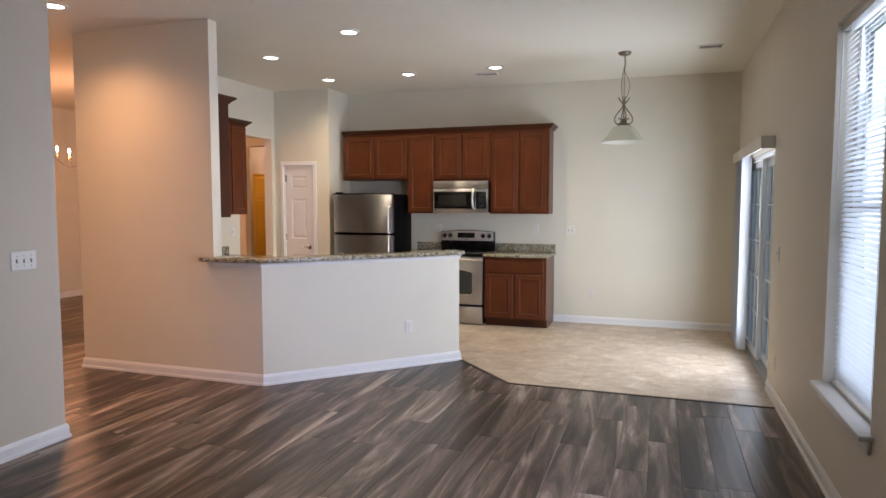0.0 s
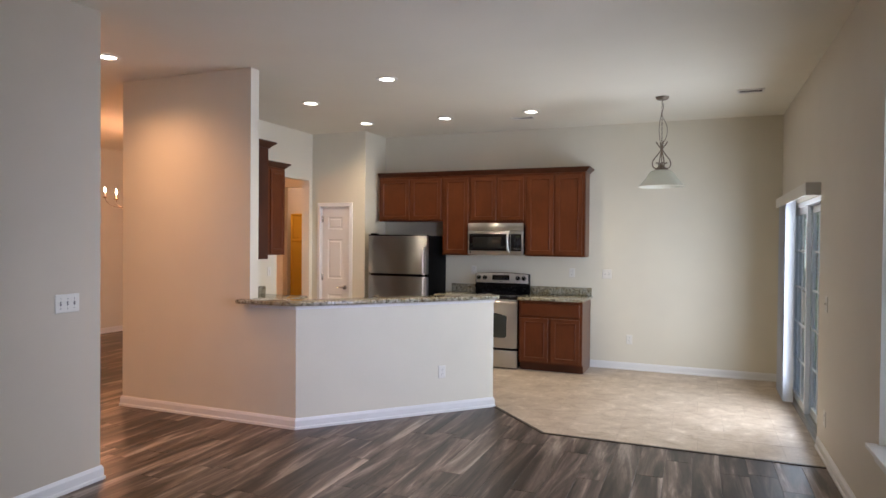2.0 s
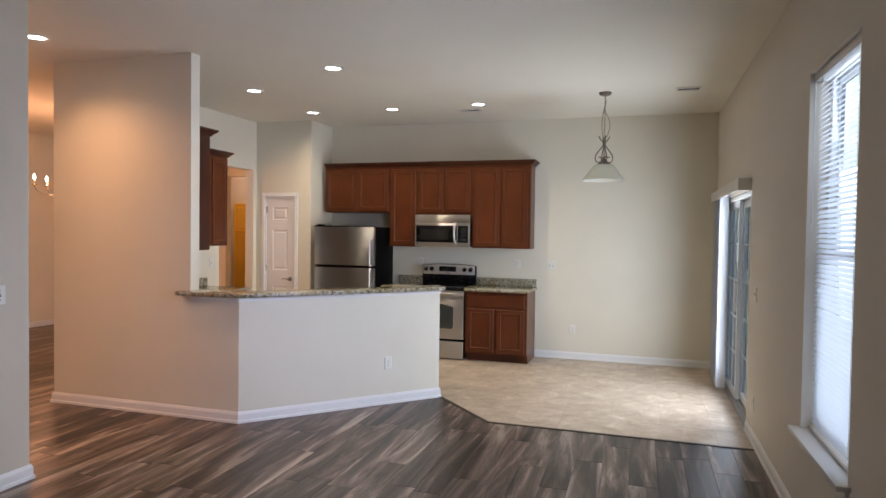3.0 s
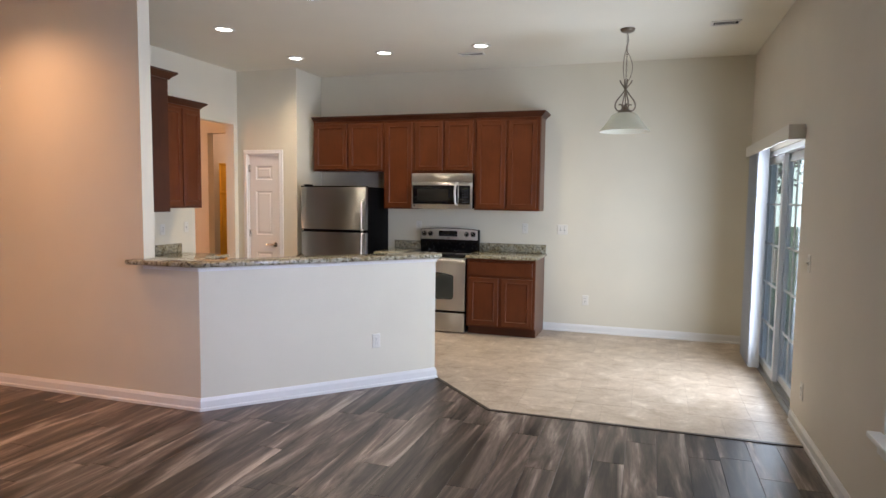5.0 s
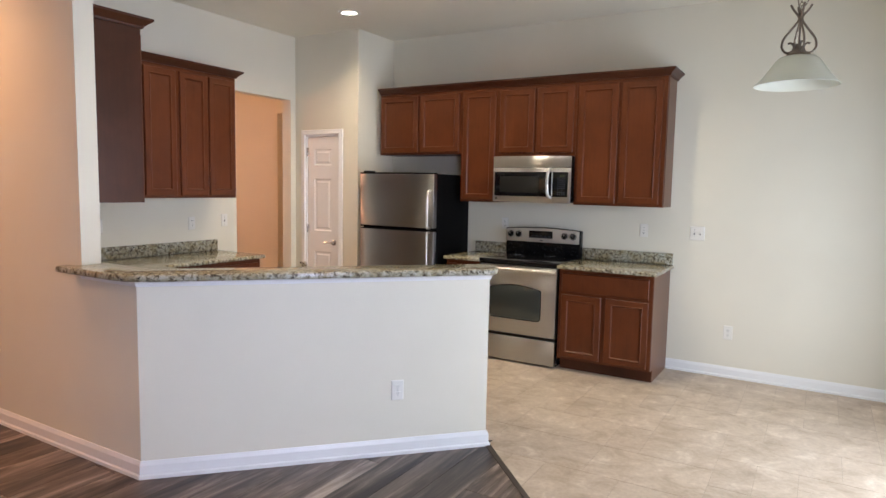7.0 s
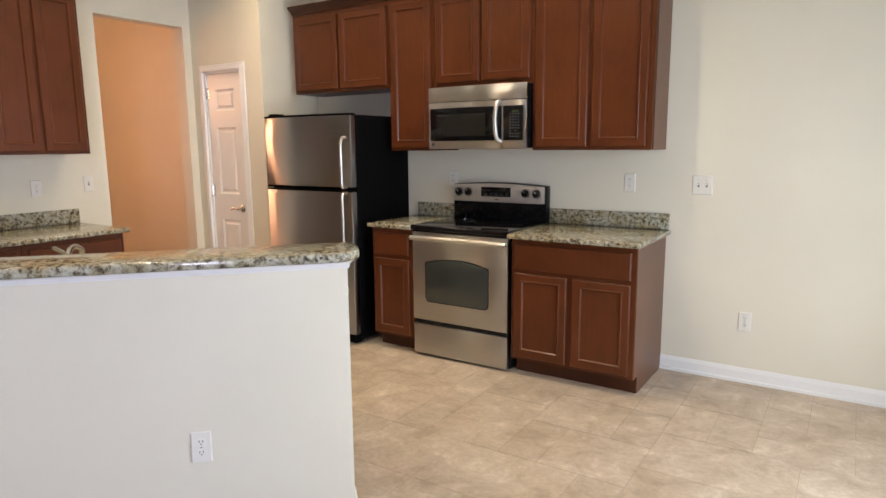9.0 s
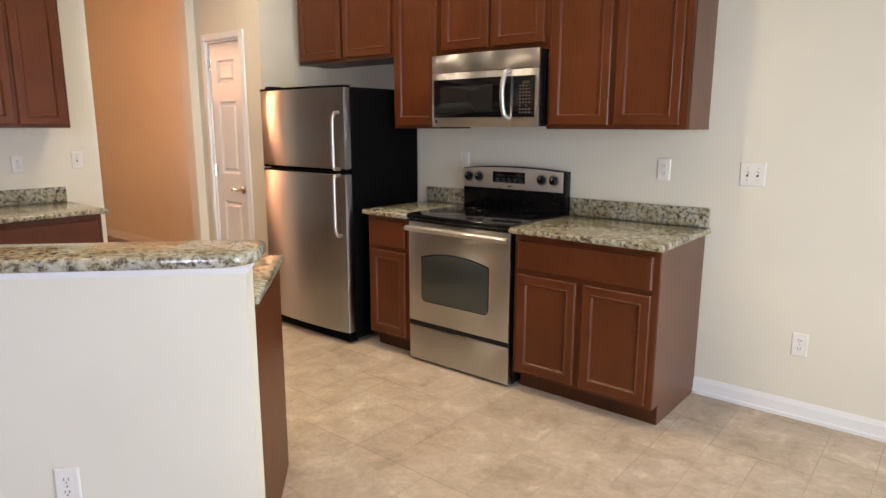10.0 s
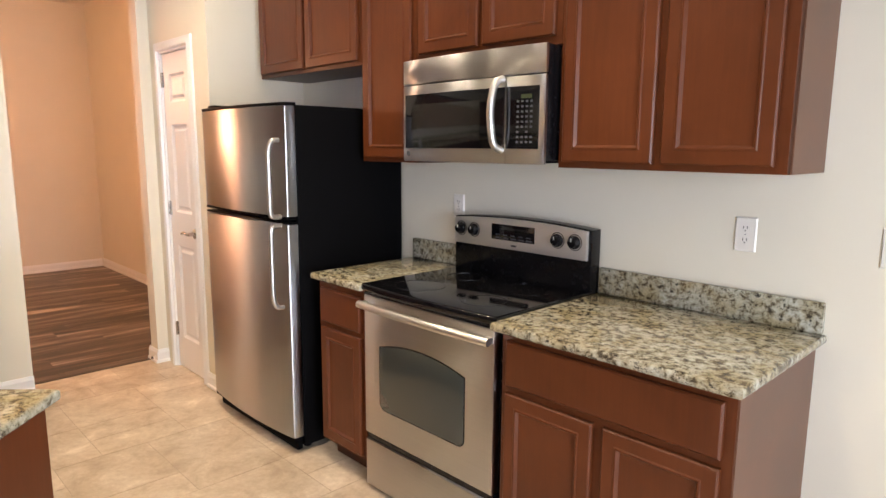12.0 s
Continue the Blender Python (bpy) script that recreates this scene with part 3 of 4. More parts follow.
part("pull_handle", join(box(0.012, 0.034, ym + 0.035, ym + 0.06, 0.86, 1.14, 0.006), tube(smooth_curve([(0.02, ym + 0.047, 0.90), (0.018, ym + 0.047, 0.94), (0.018, ym + 0.047, 1.06), (0.02, ym + 0.047, 1.10)]), 0.007)), ALU, sd, "white pull handle")

vb = thing("vertical_blind", pose(XR, 0, 0), "white vertical blind drawn aside under a boxed valance", "blind")
vy0, vy1 = SLD[0] - 0.01, SLD[1] + 0.20
part("valance", boxes((-0.105, -0.098, vy0, vy1, 1.965, 2.065), (-0.098, -0.001, vy0, vy0 + 0.007, 1.965, 2.065), (-0.098, -0.001, vy1 - 0.007, vy1, 1.965, 2.065), (-0.098, -0.001, vy0 + 0.007, vy1 - 0.007, 2.058, 2.065)), PLASTIC, vb, smooth=False)
part("headrail", box(-0.070, -0.030, vy0 + 0.02, vy1 - 0.02, 2.0, 2.035, 0.003), PLASTIC, vb)
vm = bmesh.new()
vp = [(-0.044 + 0.011 * k, 0.005 * (1 - ((k - 4) / 4) ** 2)) for k in range(9)]
lo = [vm.verts.new((u, v, 0.035)) for u, v in vp]
hi = [vm.verts.new((u, v, 2.0)) for u, v in vp]
for k in range(8):
    vm.faces.new((lo[k], lo[k + 1], hi[k + 1], hi[k]))
vmesh = mesh_of("vane", vm, VANE, True)
for i in range(22):
    v = new("vane", vmesh)
    v.parent = vb
    v.matrix_basis = pose(-0.049, 6.86 + 0.026 * i, 0, 0, 0, random.uniform(-9, 9) - 6)

# outside
structure("ground", box(XR + 0.15, 60, -60, 70, -0.25, -0.15), GRASS, "lawn outside the patio door", "ground")
structure("patio", box(XR + 0.15, XR + 3.2, 4.6, 8.6, -0.149, -0.05), paint("concrete_slab", (0.48, 0.47, 0.44), 0.85, 60, 0.3, 0.15), "pale concrete patio slab", "patio")

# Bright outdoor haze painted as emission on a plain sheet beyond the lawn.
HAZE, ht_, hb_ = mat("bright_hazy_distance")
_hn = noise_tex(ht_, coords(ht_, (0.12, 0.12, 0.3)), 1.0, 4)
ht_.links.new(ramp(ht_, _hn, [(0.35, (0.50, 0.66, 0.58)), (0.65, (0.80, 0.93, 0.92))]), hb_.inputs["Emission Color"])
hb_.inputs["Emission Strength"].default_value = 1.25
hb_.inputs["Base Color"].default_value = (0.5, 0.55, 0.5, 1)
structure("backdrop", prism([(-3.0, 52.0), (58.0, 30.0), (58.2, 30.4), (-2.8, 52.4)], -0.15, 16.0), HAZE, "glowing sheet painted as pale hazy daylight over the far garden", "backdrop")


def tree(x, y, h, seed):
    rng = random.Random(seed)
    th = thing("tree", pose(x, y, -0.15), "leafy green tree beyond the lawn", "tree", "trees beyond the lawn")
    part("trunk", tube(smooth_curve([(0, 0, 0), (0.05, 0.02, h * 0.25), (-0.04, 0.05, h * 0.55), (0.03, 0, h * 0.85)], 4), 0.035 * h, 8), BARK, th)
    for k in range(6):
        a = rng.uniform(0, 6.28)
        z = h * rng.uniform(0.3, 0.6)
        part("limb", tube(smooth_curve([(0, 0, z), (0.14 * h * math.cos(a), 0.14 * h * math.sin(a), z + 0.10 * h), (0.26 * h * math.cos(a), 0.26 * h * math.sin(a), z + 0.22 * h)], 4), 0.011 * h, 6), BARK, th)
    bm = bmesh.new()
    centres = [Vector((rng.gauss(0, 0.16) * h, rng.gauss(0, 0.16) * h, h * rng.uniform(0.32, 0.98))) for _ in range(26)]
    for _ in range(1500):
        c = rng.choice(centres) + Vector((rng.gauss(0, 0.06), rng.gauss(0, 0.06), rng.gauss(0, 0.05))) * h
        u = Vector((rng.gauss(0, 1), rng.gauss(0, 1), rng.gauss(0, 1))).normalized()
        w = u.orthogonal().normalized()
        r = rng.uniform(0.012, 0.03) * h
        bm.faces.new([bm.verts.new(c + p) for p in (u * r, w * r * 0.55, -u * r, -w * r * 0.55)])
    tagged(part("crown", bm, LEAF, th, smooth=False), kind="stuff")


for i, (tx, ty, thh) in enumerate(((9.5, 23, 7.0), (12.5, 29, 8.5), (5.2, 37, 7.5))):
    tree(tx, ty, thh, i + 3)

# ---- kitchen cabinets ----
DOOR_RINGS = [(0, -0.014), (0.005, -0.019), (0.042, -0.019), (0.045, -0.0212), (0.050, -0.0214), (0.058, -0.0112), (0.075, -0.0105)]
DRAWER_RINGS = [(0, -0.013), (0.006, -0.019)]


def cabinet(name, m, w, d, h, doors, label, group, z=0.0, drawers=(), toe=False, end_side=None):
    """Local frame: front face at y=0, body behind it. doors, drawers: (x0, x1, z0, z1) above z."""
    th = thing(name, m, label, "cabinet", group)
    if toe:
        bm = boxes((0, w, 0.0, d, 0.105, h), (0.0, w, 0.075, d, 0.0, 0.105))
    else:
        bm = boxes((0, w, 0.0, d, z, z + h))
    part("body", bm, SHADEWOOD, th, smooth=False)
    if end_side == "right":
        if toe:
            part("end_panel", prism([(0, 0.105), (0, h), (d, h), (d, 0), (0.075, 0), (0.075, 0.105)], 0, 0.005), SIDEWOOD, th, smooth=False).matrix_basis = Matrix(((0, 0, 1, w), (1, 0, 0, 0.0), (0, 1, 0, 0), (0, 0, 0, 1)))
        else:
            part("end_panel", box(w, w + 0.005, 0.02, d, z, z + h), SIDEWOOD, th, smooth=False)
    fr = 0.004
    part("face_frame", boxes((0, w, -fr, 0, z + (0.105 if toe else 0), z + h)), WOOD, th, smooth=False)
    for x0, x1, a, b in doors:
        part("door", panel(x0, z + a, x1 - x0, b - a, [(i, y - fr) for i, y in DOOR_RINGS], -fr - 0.001), WOOD, th, smooth=False)
    for x0, x1, a, b in drawers:
        part("drawer_front", panel(x0, z + a, x1 - x0, b - a, [(i, y - fr) for i, y in DRAWER_RINGS], -fr - 0.001), WOOD, th, smooth=False)
    return th


UF, UD = 7.69, YB - 7.69 - 0.002
UZ, UT = 1.395, 2.44
gu = "upper cabinets on the kitchen's back wall"
cabinet("wall_cabinet", pose(-4.392, UF, 0), 0.948, UD, UT - 1.84, [(0.02, 0.462, 0.02, UT - 1.84 - 0.03), (0.486, 0.928, 0.02, UT - 1.84 - 0.03)], "short cherry-stained two-door wall cabinet above the refrigerator", gu, 1.84)
cabinet("wall_cabinet", pose(-3.442, UF, 0), 0.382, UD, UT - UZ, [(0.022, 0.360, 0.02, UT - UZ - 0.03)], "tall cherry-stained single-door wall cabinet", gu, UZ)
cabinet("wall_cabinet", pose(-3.058, UF, 0), 0.742, UD, UT - 1.815, [(0.022, 0.358, 0.03, UT - 1.815 - 0.03), (0.384, 0.720, 0.03, UT - 1.815 - 0.03)], "short cherry-stained two-door wall cabinet over the microwave", gu, 1.815)
cabinet("wall_cabinet", pose(-2.314, UF, 0), 0.744, UD, UT - UZ, [(0.022, 0.358, 0.02, UT - UZ - 0.03), (0.386, 0.712, 0.02, UT - UZ - 0.03)], "tall cherry-stained two-door wall cabinet", gu, UZ, end_side="right")
CROWN = [(0, 0), (0.012, 0.0), (0.016, 0.012), (0.030, 0.026), (0.050, 0.042), (0.056, 0.046), (0.056, 0.060), (0, 0.060)]


def crown(path, label):
    ob = new("crown_molding", mesh_of("crown_molding", sweep(path, CROWN), SHADEWOOD, False))
    ob.location.z = UT
    return tagged(ob, label, "molding")


crown([(-4.392, UF - 0.004), (-1.565, UF - 0.004), (-1.565, YB)], "cherry-stained crown molding on the upper cabinets")

# uppers by the doorway: one run on the hall wall, one on the left wall
gl = "upper cabinets beside the doorway"
LF = -4.975
cabinet("wall_cabinet", pose(LF, 5.105, 0, 0, 0, 90), 0.614, -XL + LF - 0.002, UT - UZ, [(0.02, 0.298, 0.02, UT - UZ - 0.03), (0.318, 0.596, 0.02, UT - UZ - 0.03)], "tall cherry-stained two-door wall cabinet", gl, UZ)
cabinet("wall_cabinet", pose(LF, 5.72, 0, 0, 0, 90), 0.59, -XL + LF - 0.002, UT - UZ, [(0.02, 0.286, 0.02, UT - UZ - 0.03), (0.306, 0.572, 0.02, UT - UZ - 0.03)], "tall cherry-stained two-door wall cabinet next to the doorway", gl, UZ, end_side="right")
cabinet("wall_cabinet", pose(-4.06, 4.80, 0, 0, 0, 180), 1.238, 0.408, UT - UZ, [(0.02, 0.44, 0.02, UT - UZ - 0.03), (0.46, 0.88, 0.02, UT - UZ - 0.03)], "cherry-stained wall cabinet with a plain end panel on the hall wall", gl, UZ)
crown([(-4.06, 4.392), (-4.06, 4.804), (LF + 0.004, 4.804), (LF + 0.004, 6.31), (XL, 6.31)], "cherry-stained crown molding on the corner cabinets")

# base cabinets
BF, BD, CT = 7.405, YB - 7.405 - 0.002, 0.868
gb = "base cabinets on the kitchen's back wall"
cabinet("base_cabinet", pose(-3.405, BF, 0), 0.343, BD, CT, [(0.025, 0.320, 0.125, 0.655)], "narrow cherry-stained base cabinet with drawer and door", gb, drawers=[(0.025, 0.320, 0.68, 0.835)], toe=True)
cabinet("base_cabinet", pose(-2.308, BF, 0), 0.765, BD, CT, [(0.025, 0.362, 0.125, 0.655), (0.398, 0.738, 0.125, 0.655)], "cherry-stained base cabinet with two doors and a wide drawer", gb, drawers=[(0.025, 0.738, 0.68, 0.835)], toe=True, end_side="right")
gp = "base cabinets behind the half wall"
BX = -4.70
cabinet("base_cabinet", pose(BX, 5.10, 0, 0, 0, 90), 0.60, -XL + BX - 0.002, CT, [(0.025, 0.575, 0.125, 0.655)], "cherry-stained corner base cabinet", gp, drawers=[(0.025, 0.575, 0.68, 0.835)], toe=True)
cabinet("base_cabinet", pose(BX, 5.705, 0, 0, 0, 90), 0.62, -XL + BX - 0.002, CT, [(0.025, 0.300, 0.125, 0.655), (0.32, 0.595, 0.125, 0.655)], "cherry-stained base cabinet beside the doorway", gp, drawers=[(0.025, 0.595, 0.68, 0.835)], toe=True, end_side="right")
ang = math.degrees(math.atan2(DIR.y, DIR.x))
pc = PR + NOR * 0.117 - DIR * 0.012
fr0 = pc + NOR * 0.60
cabinet("base_cabinet", pose(fr0.x, fr0.y, 0, 0, 0, ang + 180), 1.15, 0.60, CT, [(0.025, 0.56, 0.125, 0.655), (0.59, 1.125, 0.125, 0.655)], "cherry-stained sink base cabinet behind the half wall", gp, drawers=[(0.025, 1.125, 0.68, 0.835)], toe=True)
ep = new("cabinet_end_panel", mesh_of("cabinet_end_panel", prism([tuple(pc + DIR * 0.001), tuple(pc + DIR * 0.012), tuple(pc + DIR * 0.012 + NOR * 0.59), tuple(pc + DIR * 0.001 + NOR * 0.59)], 0, CT), WOOD))
tagged(ep, "cherry-stained end panel closing the bar's cabinets", "panel")


def counter(poly, z0, z1, label, bevel=0.010):
    ob = new("countertop", mesh_of("countertop", prism(poly, z0, z1, bevel, 3), GRANITE, True))
    return tagged(ob, label, "countertop")


counter([(-3.425, 7.365), (-3.058, 7.365), (-3.058, YB), (-3.425, YB)], CT + 0.001, 0.900, "cream and brown speckled granite countertop by the refrigerator")
counter([(-2.314, 7.340), (-1.512, 7.340), (-1.512, YB), (-2.314, YB)], CT + 0.001, 0.900, "cream and brown speckled granite countertop beside the stove")
lp = [PR + NOR * 0.117 + DIR * 0.015, PR + NOR * 0.745 + DIR * 0.015, PR + NOR * 0.745 - DIR * 1.35]
counter([tuple(q) for q in lp] + [(-4.66, 5.35), (-4.66, 6.36), (XL, 6.36), (XL, 4.392), (-3.46, 4.392)], CT + 0.001, 0.900, "speckled granite countertop running round the corner behind the bar")


def splash(bm, label):
    tagged(new("backsplash", mesh_of("backsplash", bm, GRANITE, True)), label, "backsplash")


splash(box(-3.42, -3.06, YB - 0.022, YB - 0.001, 0.9005, 1.0, 0.003), "granite backsplash strip by the refrigerator")
splash(box(-2.312, -1.522, YB - 0.022, YB - 0.001, 0.9005, 1.0, 0.003), "granite backsplash strip beside the stove")
splash(box(XL + 0.001, XL + 0.022, 4.42, 6.355, 0.9005, 1.0, 0.003), "granite backsplash strip near the dining doorway")
splash(box(XL + 0.03, -3.87, 4.391, 4.412, 0.9005, 1.0, 0.003), "granite backsplash strip on the hall wall")

# bar top with a rounded tip
def bar_poly():
    over, back = 0.105, 0.15
    a = Vector((-3.925, 4.272 - 0.085))
    m1 = Vector((PL.x + 0.035, 4.272 - 0.085))
    f0 = PL - NOR * over + DIR * 0.09
    e = PR + DIR * 0.045
    pts = [a, m1 - Vector((0.12, 0)), m1 + Vector((0.0, 0.012)), f0]
    for k in range(7):
        an = radians(90 * k / 6)
        c = e - DIR * 0.10 - NOR * (over - 0.10)
        pts.append(c + DIR * 0.10 * math.sin(an) - NOR * 0.10 * math.cos(an))
    for k in range(5):
        an = radians(90 * k / 4)
        c = e - DIR * 0.05 + NOR * (back - 0.05)
        pts.append(c + DIR * 0.05 * math.cos(an) + NOR * 0.05 * math.sin(an))
    pts += [PL + NOR * back + DIR * 0.06, Vector((-3.87, 4.425)), Vector((-3.862, 4.425)), Vector((-3.862, 4.268)), Vector((-3.925, 4.268))]
    return [tuple(p) for p in pts]


tagged(new("bar_top", mesh_of("bar_top", prism(bar_poly(), 1.034, 1.070, 0.012, 3), GRANITE, True)), "polished speckled granite breakfast bar top on the half wall", "countertop")
tagged(new("bar_molding", mesh_of("bar_molding", sweep([(-3.845, 4.2816), (PL.x, PL.y), tuple(PR), tuple(PR + NOR * 0.115)], [(0, 0), (0.006, 0), (0.010, 0.018), (0.022, 0.030), (0.022, 0.036), (0, 0.036)], 0.998), TRIM)), "thin white molding under the bar top", "molding", kind="structure")

# faucet at the bar's sink
FA = Vector((-3.06, 5.16))
fa = thing("faucet", pose(FA.x, FA.y, 0.900, 0, 0, ang + 180), "low chrome kitchen faucet behind the bar", "faucet")
part("base", lathe([(0.001, 0), (0.028, 0), (0.028, 0.01), (0.020, 0.02), (0.018, 0.10), (0.001, 0.11)], 20), CHROME, fa)
part("spout", tube(smooth_curve([(0, 0, 0.09), (0, -0.02, 0.135), (0, -0.09, 0.150), (0, -0.17, 0.13), (0, -0.19, 0.11)]), 0.012, 10), CHROME, fa)
part("lever", tube(smooth_curve([(0, 0, 0.10), (0.0, 0.015, 0.14), (0.03, 0.04, 0.170)]), 0.008, 8), CHROME, fa)

# ---- refrigerator ----
FW = 0.85
rf = thing("refrigerator", pose(-4.352, 7.36, 0), "stainless top-freezer refrigerator with black sides", "refrigerator")
part("body", box(0.004, FW - 0.004, 0.0, 0.62, 0.03, 1.645, 0.006), BLACKM, rf, "black textured cabinet")


def bowed(w, z0, z1, t=0.052, bow=0.028):
    poly = [(0, 0)] + [(w * k / 14, -t - bow * (1 - (2 * k / 14 - 1) ** 2)) for k in range(15)] + [(w, 0)]
    poly = [poly[0]] + [(0.0, -t + 0.012)] + [(0.004, -t + 0.003)] + poly[2:-2] + [(w - 0.004, -t + 0.003), (w, -t + 0.012), poly[-1]]
    return prism(poly, z0, z1, 0.004, 2)


FZ = 1.128
for nm, a, b in (("freezer_door", FZ + 0.019, 1.640), ("fresh_food_door", 0.085, FZ - 0.017)):
    d = part(nm, bowed(FW, a, b), STEEL, rf, "brushed stainless door")
    d.location.y = -0.006
    part("door_edge", box(0.004, FW - 0.004, -0.05, -0.004, a - 0.015, a - 0.0005, 0.002), BLACKM, d, "black door edge")
    part("door_edge", box(0.004, FW - 0.004, -0.05, -0.004, b + 0.0005, b + 0.009, 0.002), BLACKM, d, "black door edge")
part("top_cap", prism([(0.0, 0.0)] + [(FW * k / 14, -0.055 - 0.028 * (1 - (2 * k / 14 - 1) ** 2)) for k in range(15)] + [(FW, 0.0)], 1.641, 1.655, 0.003), BLACKM, rf)
part("hinge_cover", box(0.02, 0.10, -0.03, 0.06, 1.650, 1.672, 0.006), BLACKM, rf)
part("toe_grille", box(0.02, FW - 0.02, -0.03, 0.0, 0.012, 0.075, 0.004), BLACKM, rf)
for x in (0.06, FW - 0.06):
    part("foot", lathe([(0.02, 0.0), (0.02, 0.03)], 12), BLACKM, rf).location = (x, 0.05, 0)
hx = FW - 0.030
yb = -0.074
yo = yb - 0.052
part("handle", tube(smooth_curve([(hx, yb, 1.490), (hx, yb - 0.030, 1.486), (hx, yo + 0.004, 1.455), (hx, yo, 1.40), (hx, yo, 1.22), (hx, yo + 0.002, 1.165), (hx, yo + 0.014, 1.150), (hx, yb, 1.148)], 6), 0.0115, 10), STEELB, rf, "curved steel handle")
part("handle", tube(smooth_curve([(hx, yb, 1.108), (hx, yo + 0.014, 1.106), (hx, yo + 0.002, 1.09), (hx, yo, 1.04), (hx, yo, 0.82), (hx, yo + 0.004, 0.765), (hx, yb - 0.030, 0.734), (hx, yb, 0.730)], 6), 0.0115, 10), STEELB, rf, "curved steel handle")

# ---- stove ----
SW = 0.738
sv = thing("stove", pose(-3.054, 7.42, 0), "stainless electric range with black glass cooktop", "stove")
part("body", boxes((0.006, SW - 0.006, 0.0, 0.56, 0.02, 0.885)), BLACK, sv, "black enamel sides", smooth=False)
ct = [(0, 0.565)] + [(SW * k / 12, -0.045 - 0.018 * (1 - (2 * k / 12 - 1) ** 2)) for k in range(13)] + [(SW, 0.565)]
top = part("cooktop", prism(ct, 0.876, 0.908, 0.008, 3), GLASSTOP, sv, "glossy black ceramic cooktop")
for bx, by, br in ((0.20, 0.10, 0.105), (0.55, 0.10, 0.085), (0.20, 0.37, 0.085), (0.55, 0.37, 0.105)):
    part("burner_ring", lathe([(br - 0.003, 0.0), (br - 0.003, 0.0006), (br, 0.0006), (br, 0.0)], 40), RING, top).location = (bx, by, 0.9082)


def arch_rect(x0, x1, za, zb, rise, r, n=6):
    pts = []
    for cx, cz, s in ((x0 + r, za + r, 180), (x1 - r, za + r, 270)):
        for k in range(n):
            an = radians(s + 90 * k / (n - 1))
            pts.append((cx + r * math.cos(an), cz + r * math.sin(an)))
    for k in range(13):
        u = k / 12
        pts.append((x1 - u * (x1 - x0), zb + rise * (1 - (2 * u - 1) ** 2)))
    return pts


def upright(poly, yf, ybk, bevel=0.0):
    """A plate in the x-z plane with the outline poly."""
    bm = prism(poly, 0, abs(ybk - yf), bevel)
    bmesh.ops.transform(bm, matrix=Matrix(((1, 0, 0, 0), (0, 0, -1, ybk), (0, 1, 0, 0), (0, 0, 0, 1))), verts=bm.verts)
    return bm


od = part("oven_door", box(0.010, SW - 0.010, -0.042, -0.002, 0.262, 0.862, 0.006), STEELH, sv, "brushed stainless oven door")
part("oven_window", upright(arch_rect(0.115, 0.590, 0.395, 0.655, 0.035, 0.03), -0.0445, -0.040, 0.001), OVENGLASS, od, "dark glass oven window")
part("window_trim", join(*[upright(arch_rect(0.110, 0.595, 0.390, 0.660, 0.036, 0.034), -0.0432, -0.0405)]), BLACK, od)
part("door_top_strip", box(0.010, SW - 0.010, -0.043, -0.003, 0.8625, 0.874, 0.003), BLACK, sv)
part("handle", join(tube([(0.012 + (SW - 0.024) * k / 16, -0.070 - 0.030 * (1 - (2 * k / 16 - 1) ** 2), 0.825 + 0.008 * (1 - (2 * k / 16 - 1) ** 2)) for k in range(17)], 0.0165, 12, 0.85),
                    box(0.014, 0.040, -0.075, -0.042, 0.812, 0.838, 0.005), box(SW - 0.040, SW - 0.014, -0.075, -0.042, 0.812, 0.838, 0.005)), STEELB, sv, "bowed stainless oven handle")
part("drawer", box(0.010, SW - 0.010, -0.040, -0.002, 0.022, 0.232, 0.006), STEELH, sv, "brushed stainless warming drawer")
part("drawer_gap", box(0.012, SW - 0.012, -0.030, -0.002, 0.233, 0.261), BLACK, sv, smooth=False)
part("backguard", join(upright([(0, 0.905), (SW, 0.905)] + [(SW * (1 - k / 12), 1.150 + 0.018 * (1 - (2 * k / 12 - 1) ** 2)) for k in range(13)], 0.505, 0.568, 0.004)), BLACK, sv, "black backguard")
pnl = part("control_panel", upright([(0.012, 1.030), (SW - 0.012, 1.030)] + [(0.012 + (SW - 0.024) * (1 - k / 12), 1.146 + 0.016 * (1 - (2 * k / 12 - 1) ** 2)) for k in range(13)], 0.488, 0.5045, 0.003), PANELSTEEL, sv, "stainless control panel")
part("display", box(0.240, 0.475, 0.4855, 0.489, 1.068, 1.136, 0.001), GLASSTOP, pnl, "black display window")
for k in range(5):
    part("display_key", box(0.265 + 0.042 * k, 0.295 + 0.042 * k, 0.4848, 0.4856, 1.074, 1.080), GREYMARK, pnl, smooth=False)
    part("display_key", box(0.265 + 0.042 * k, 0.288 + 0.042 * k, 0.4848, 0.4856, 1.088, 1.093), GREYMARK, pnl, smooth=False)
for kx in (0.055, 0.135, 0.590, 0.672):
    kb = part("knob", lathe([(0.001, 0), (0.026, 0), (0.026, 0.006), (0.021, 0.010), (0.018, 0.026), (0.001, 0.028)], 24), BLACK, pnl, "black control knob")
    kb.matrix_basis = pose(kx, 0.488, 1.098, 90, 0, 0)
    part("pointer", box(-0.002, 0.002, 0.004, 0.017, 0.0275, 0.0290), PLASTIC, kb, smooth=False)
    part("dial_ring", lathe([(0.030, 0.0), (0.030, 0.0012), (0.033, 0.0012), (0.033, 0.0)], 32), BLACKM, pnl).matrix_basis = pose(kx, 0.4878, 1.098, 90, 0, 0)
part("badge", box(0.35, 0.38, 0.4860, 0.4885, 1.044, 1.052, 0.001), GREYMARK, pnl)

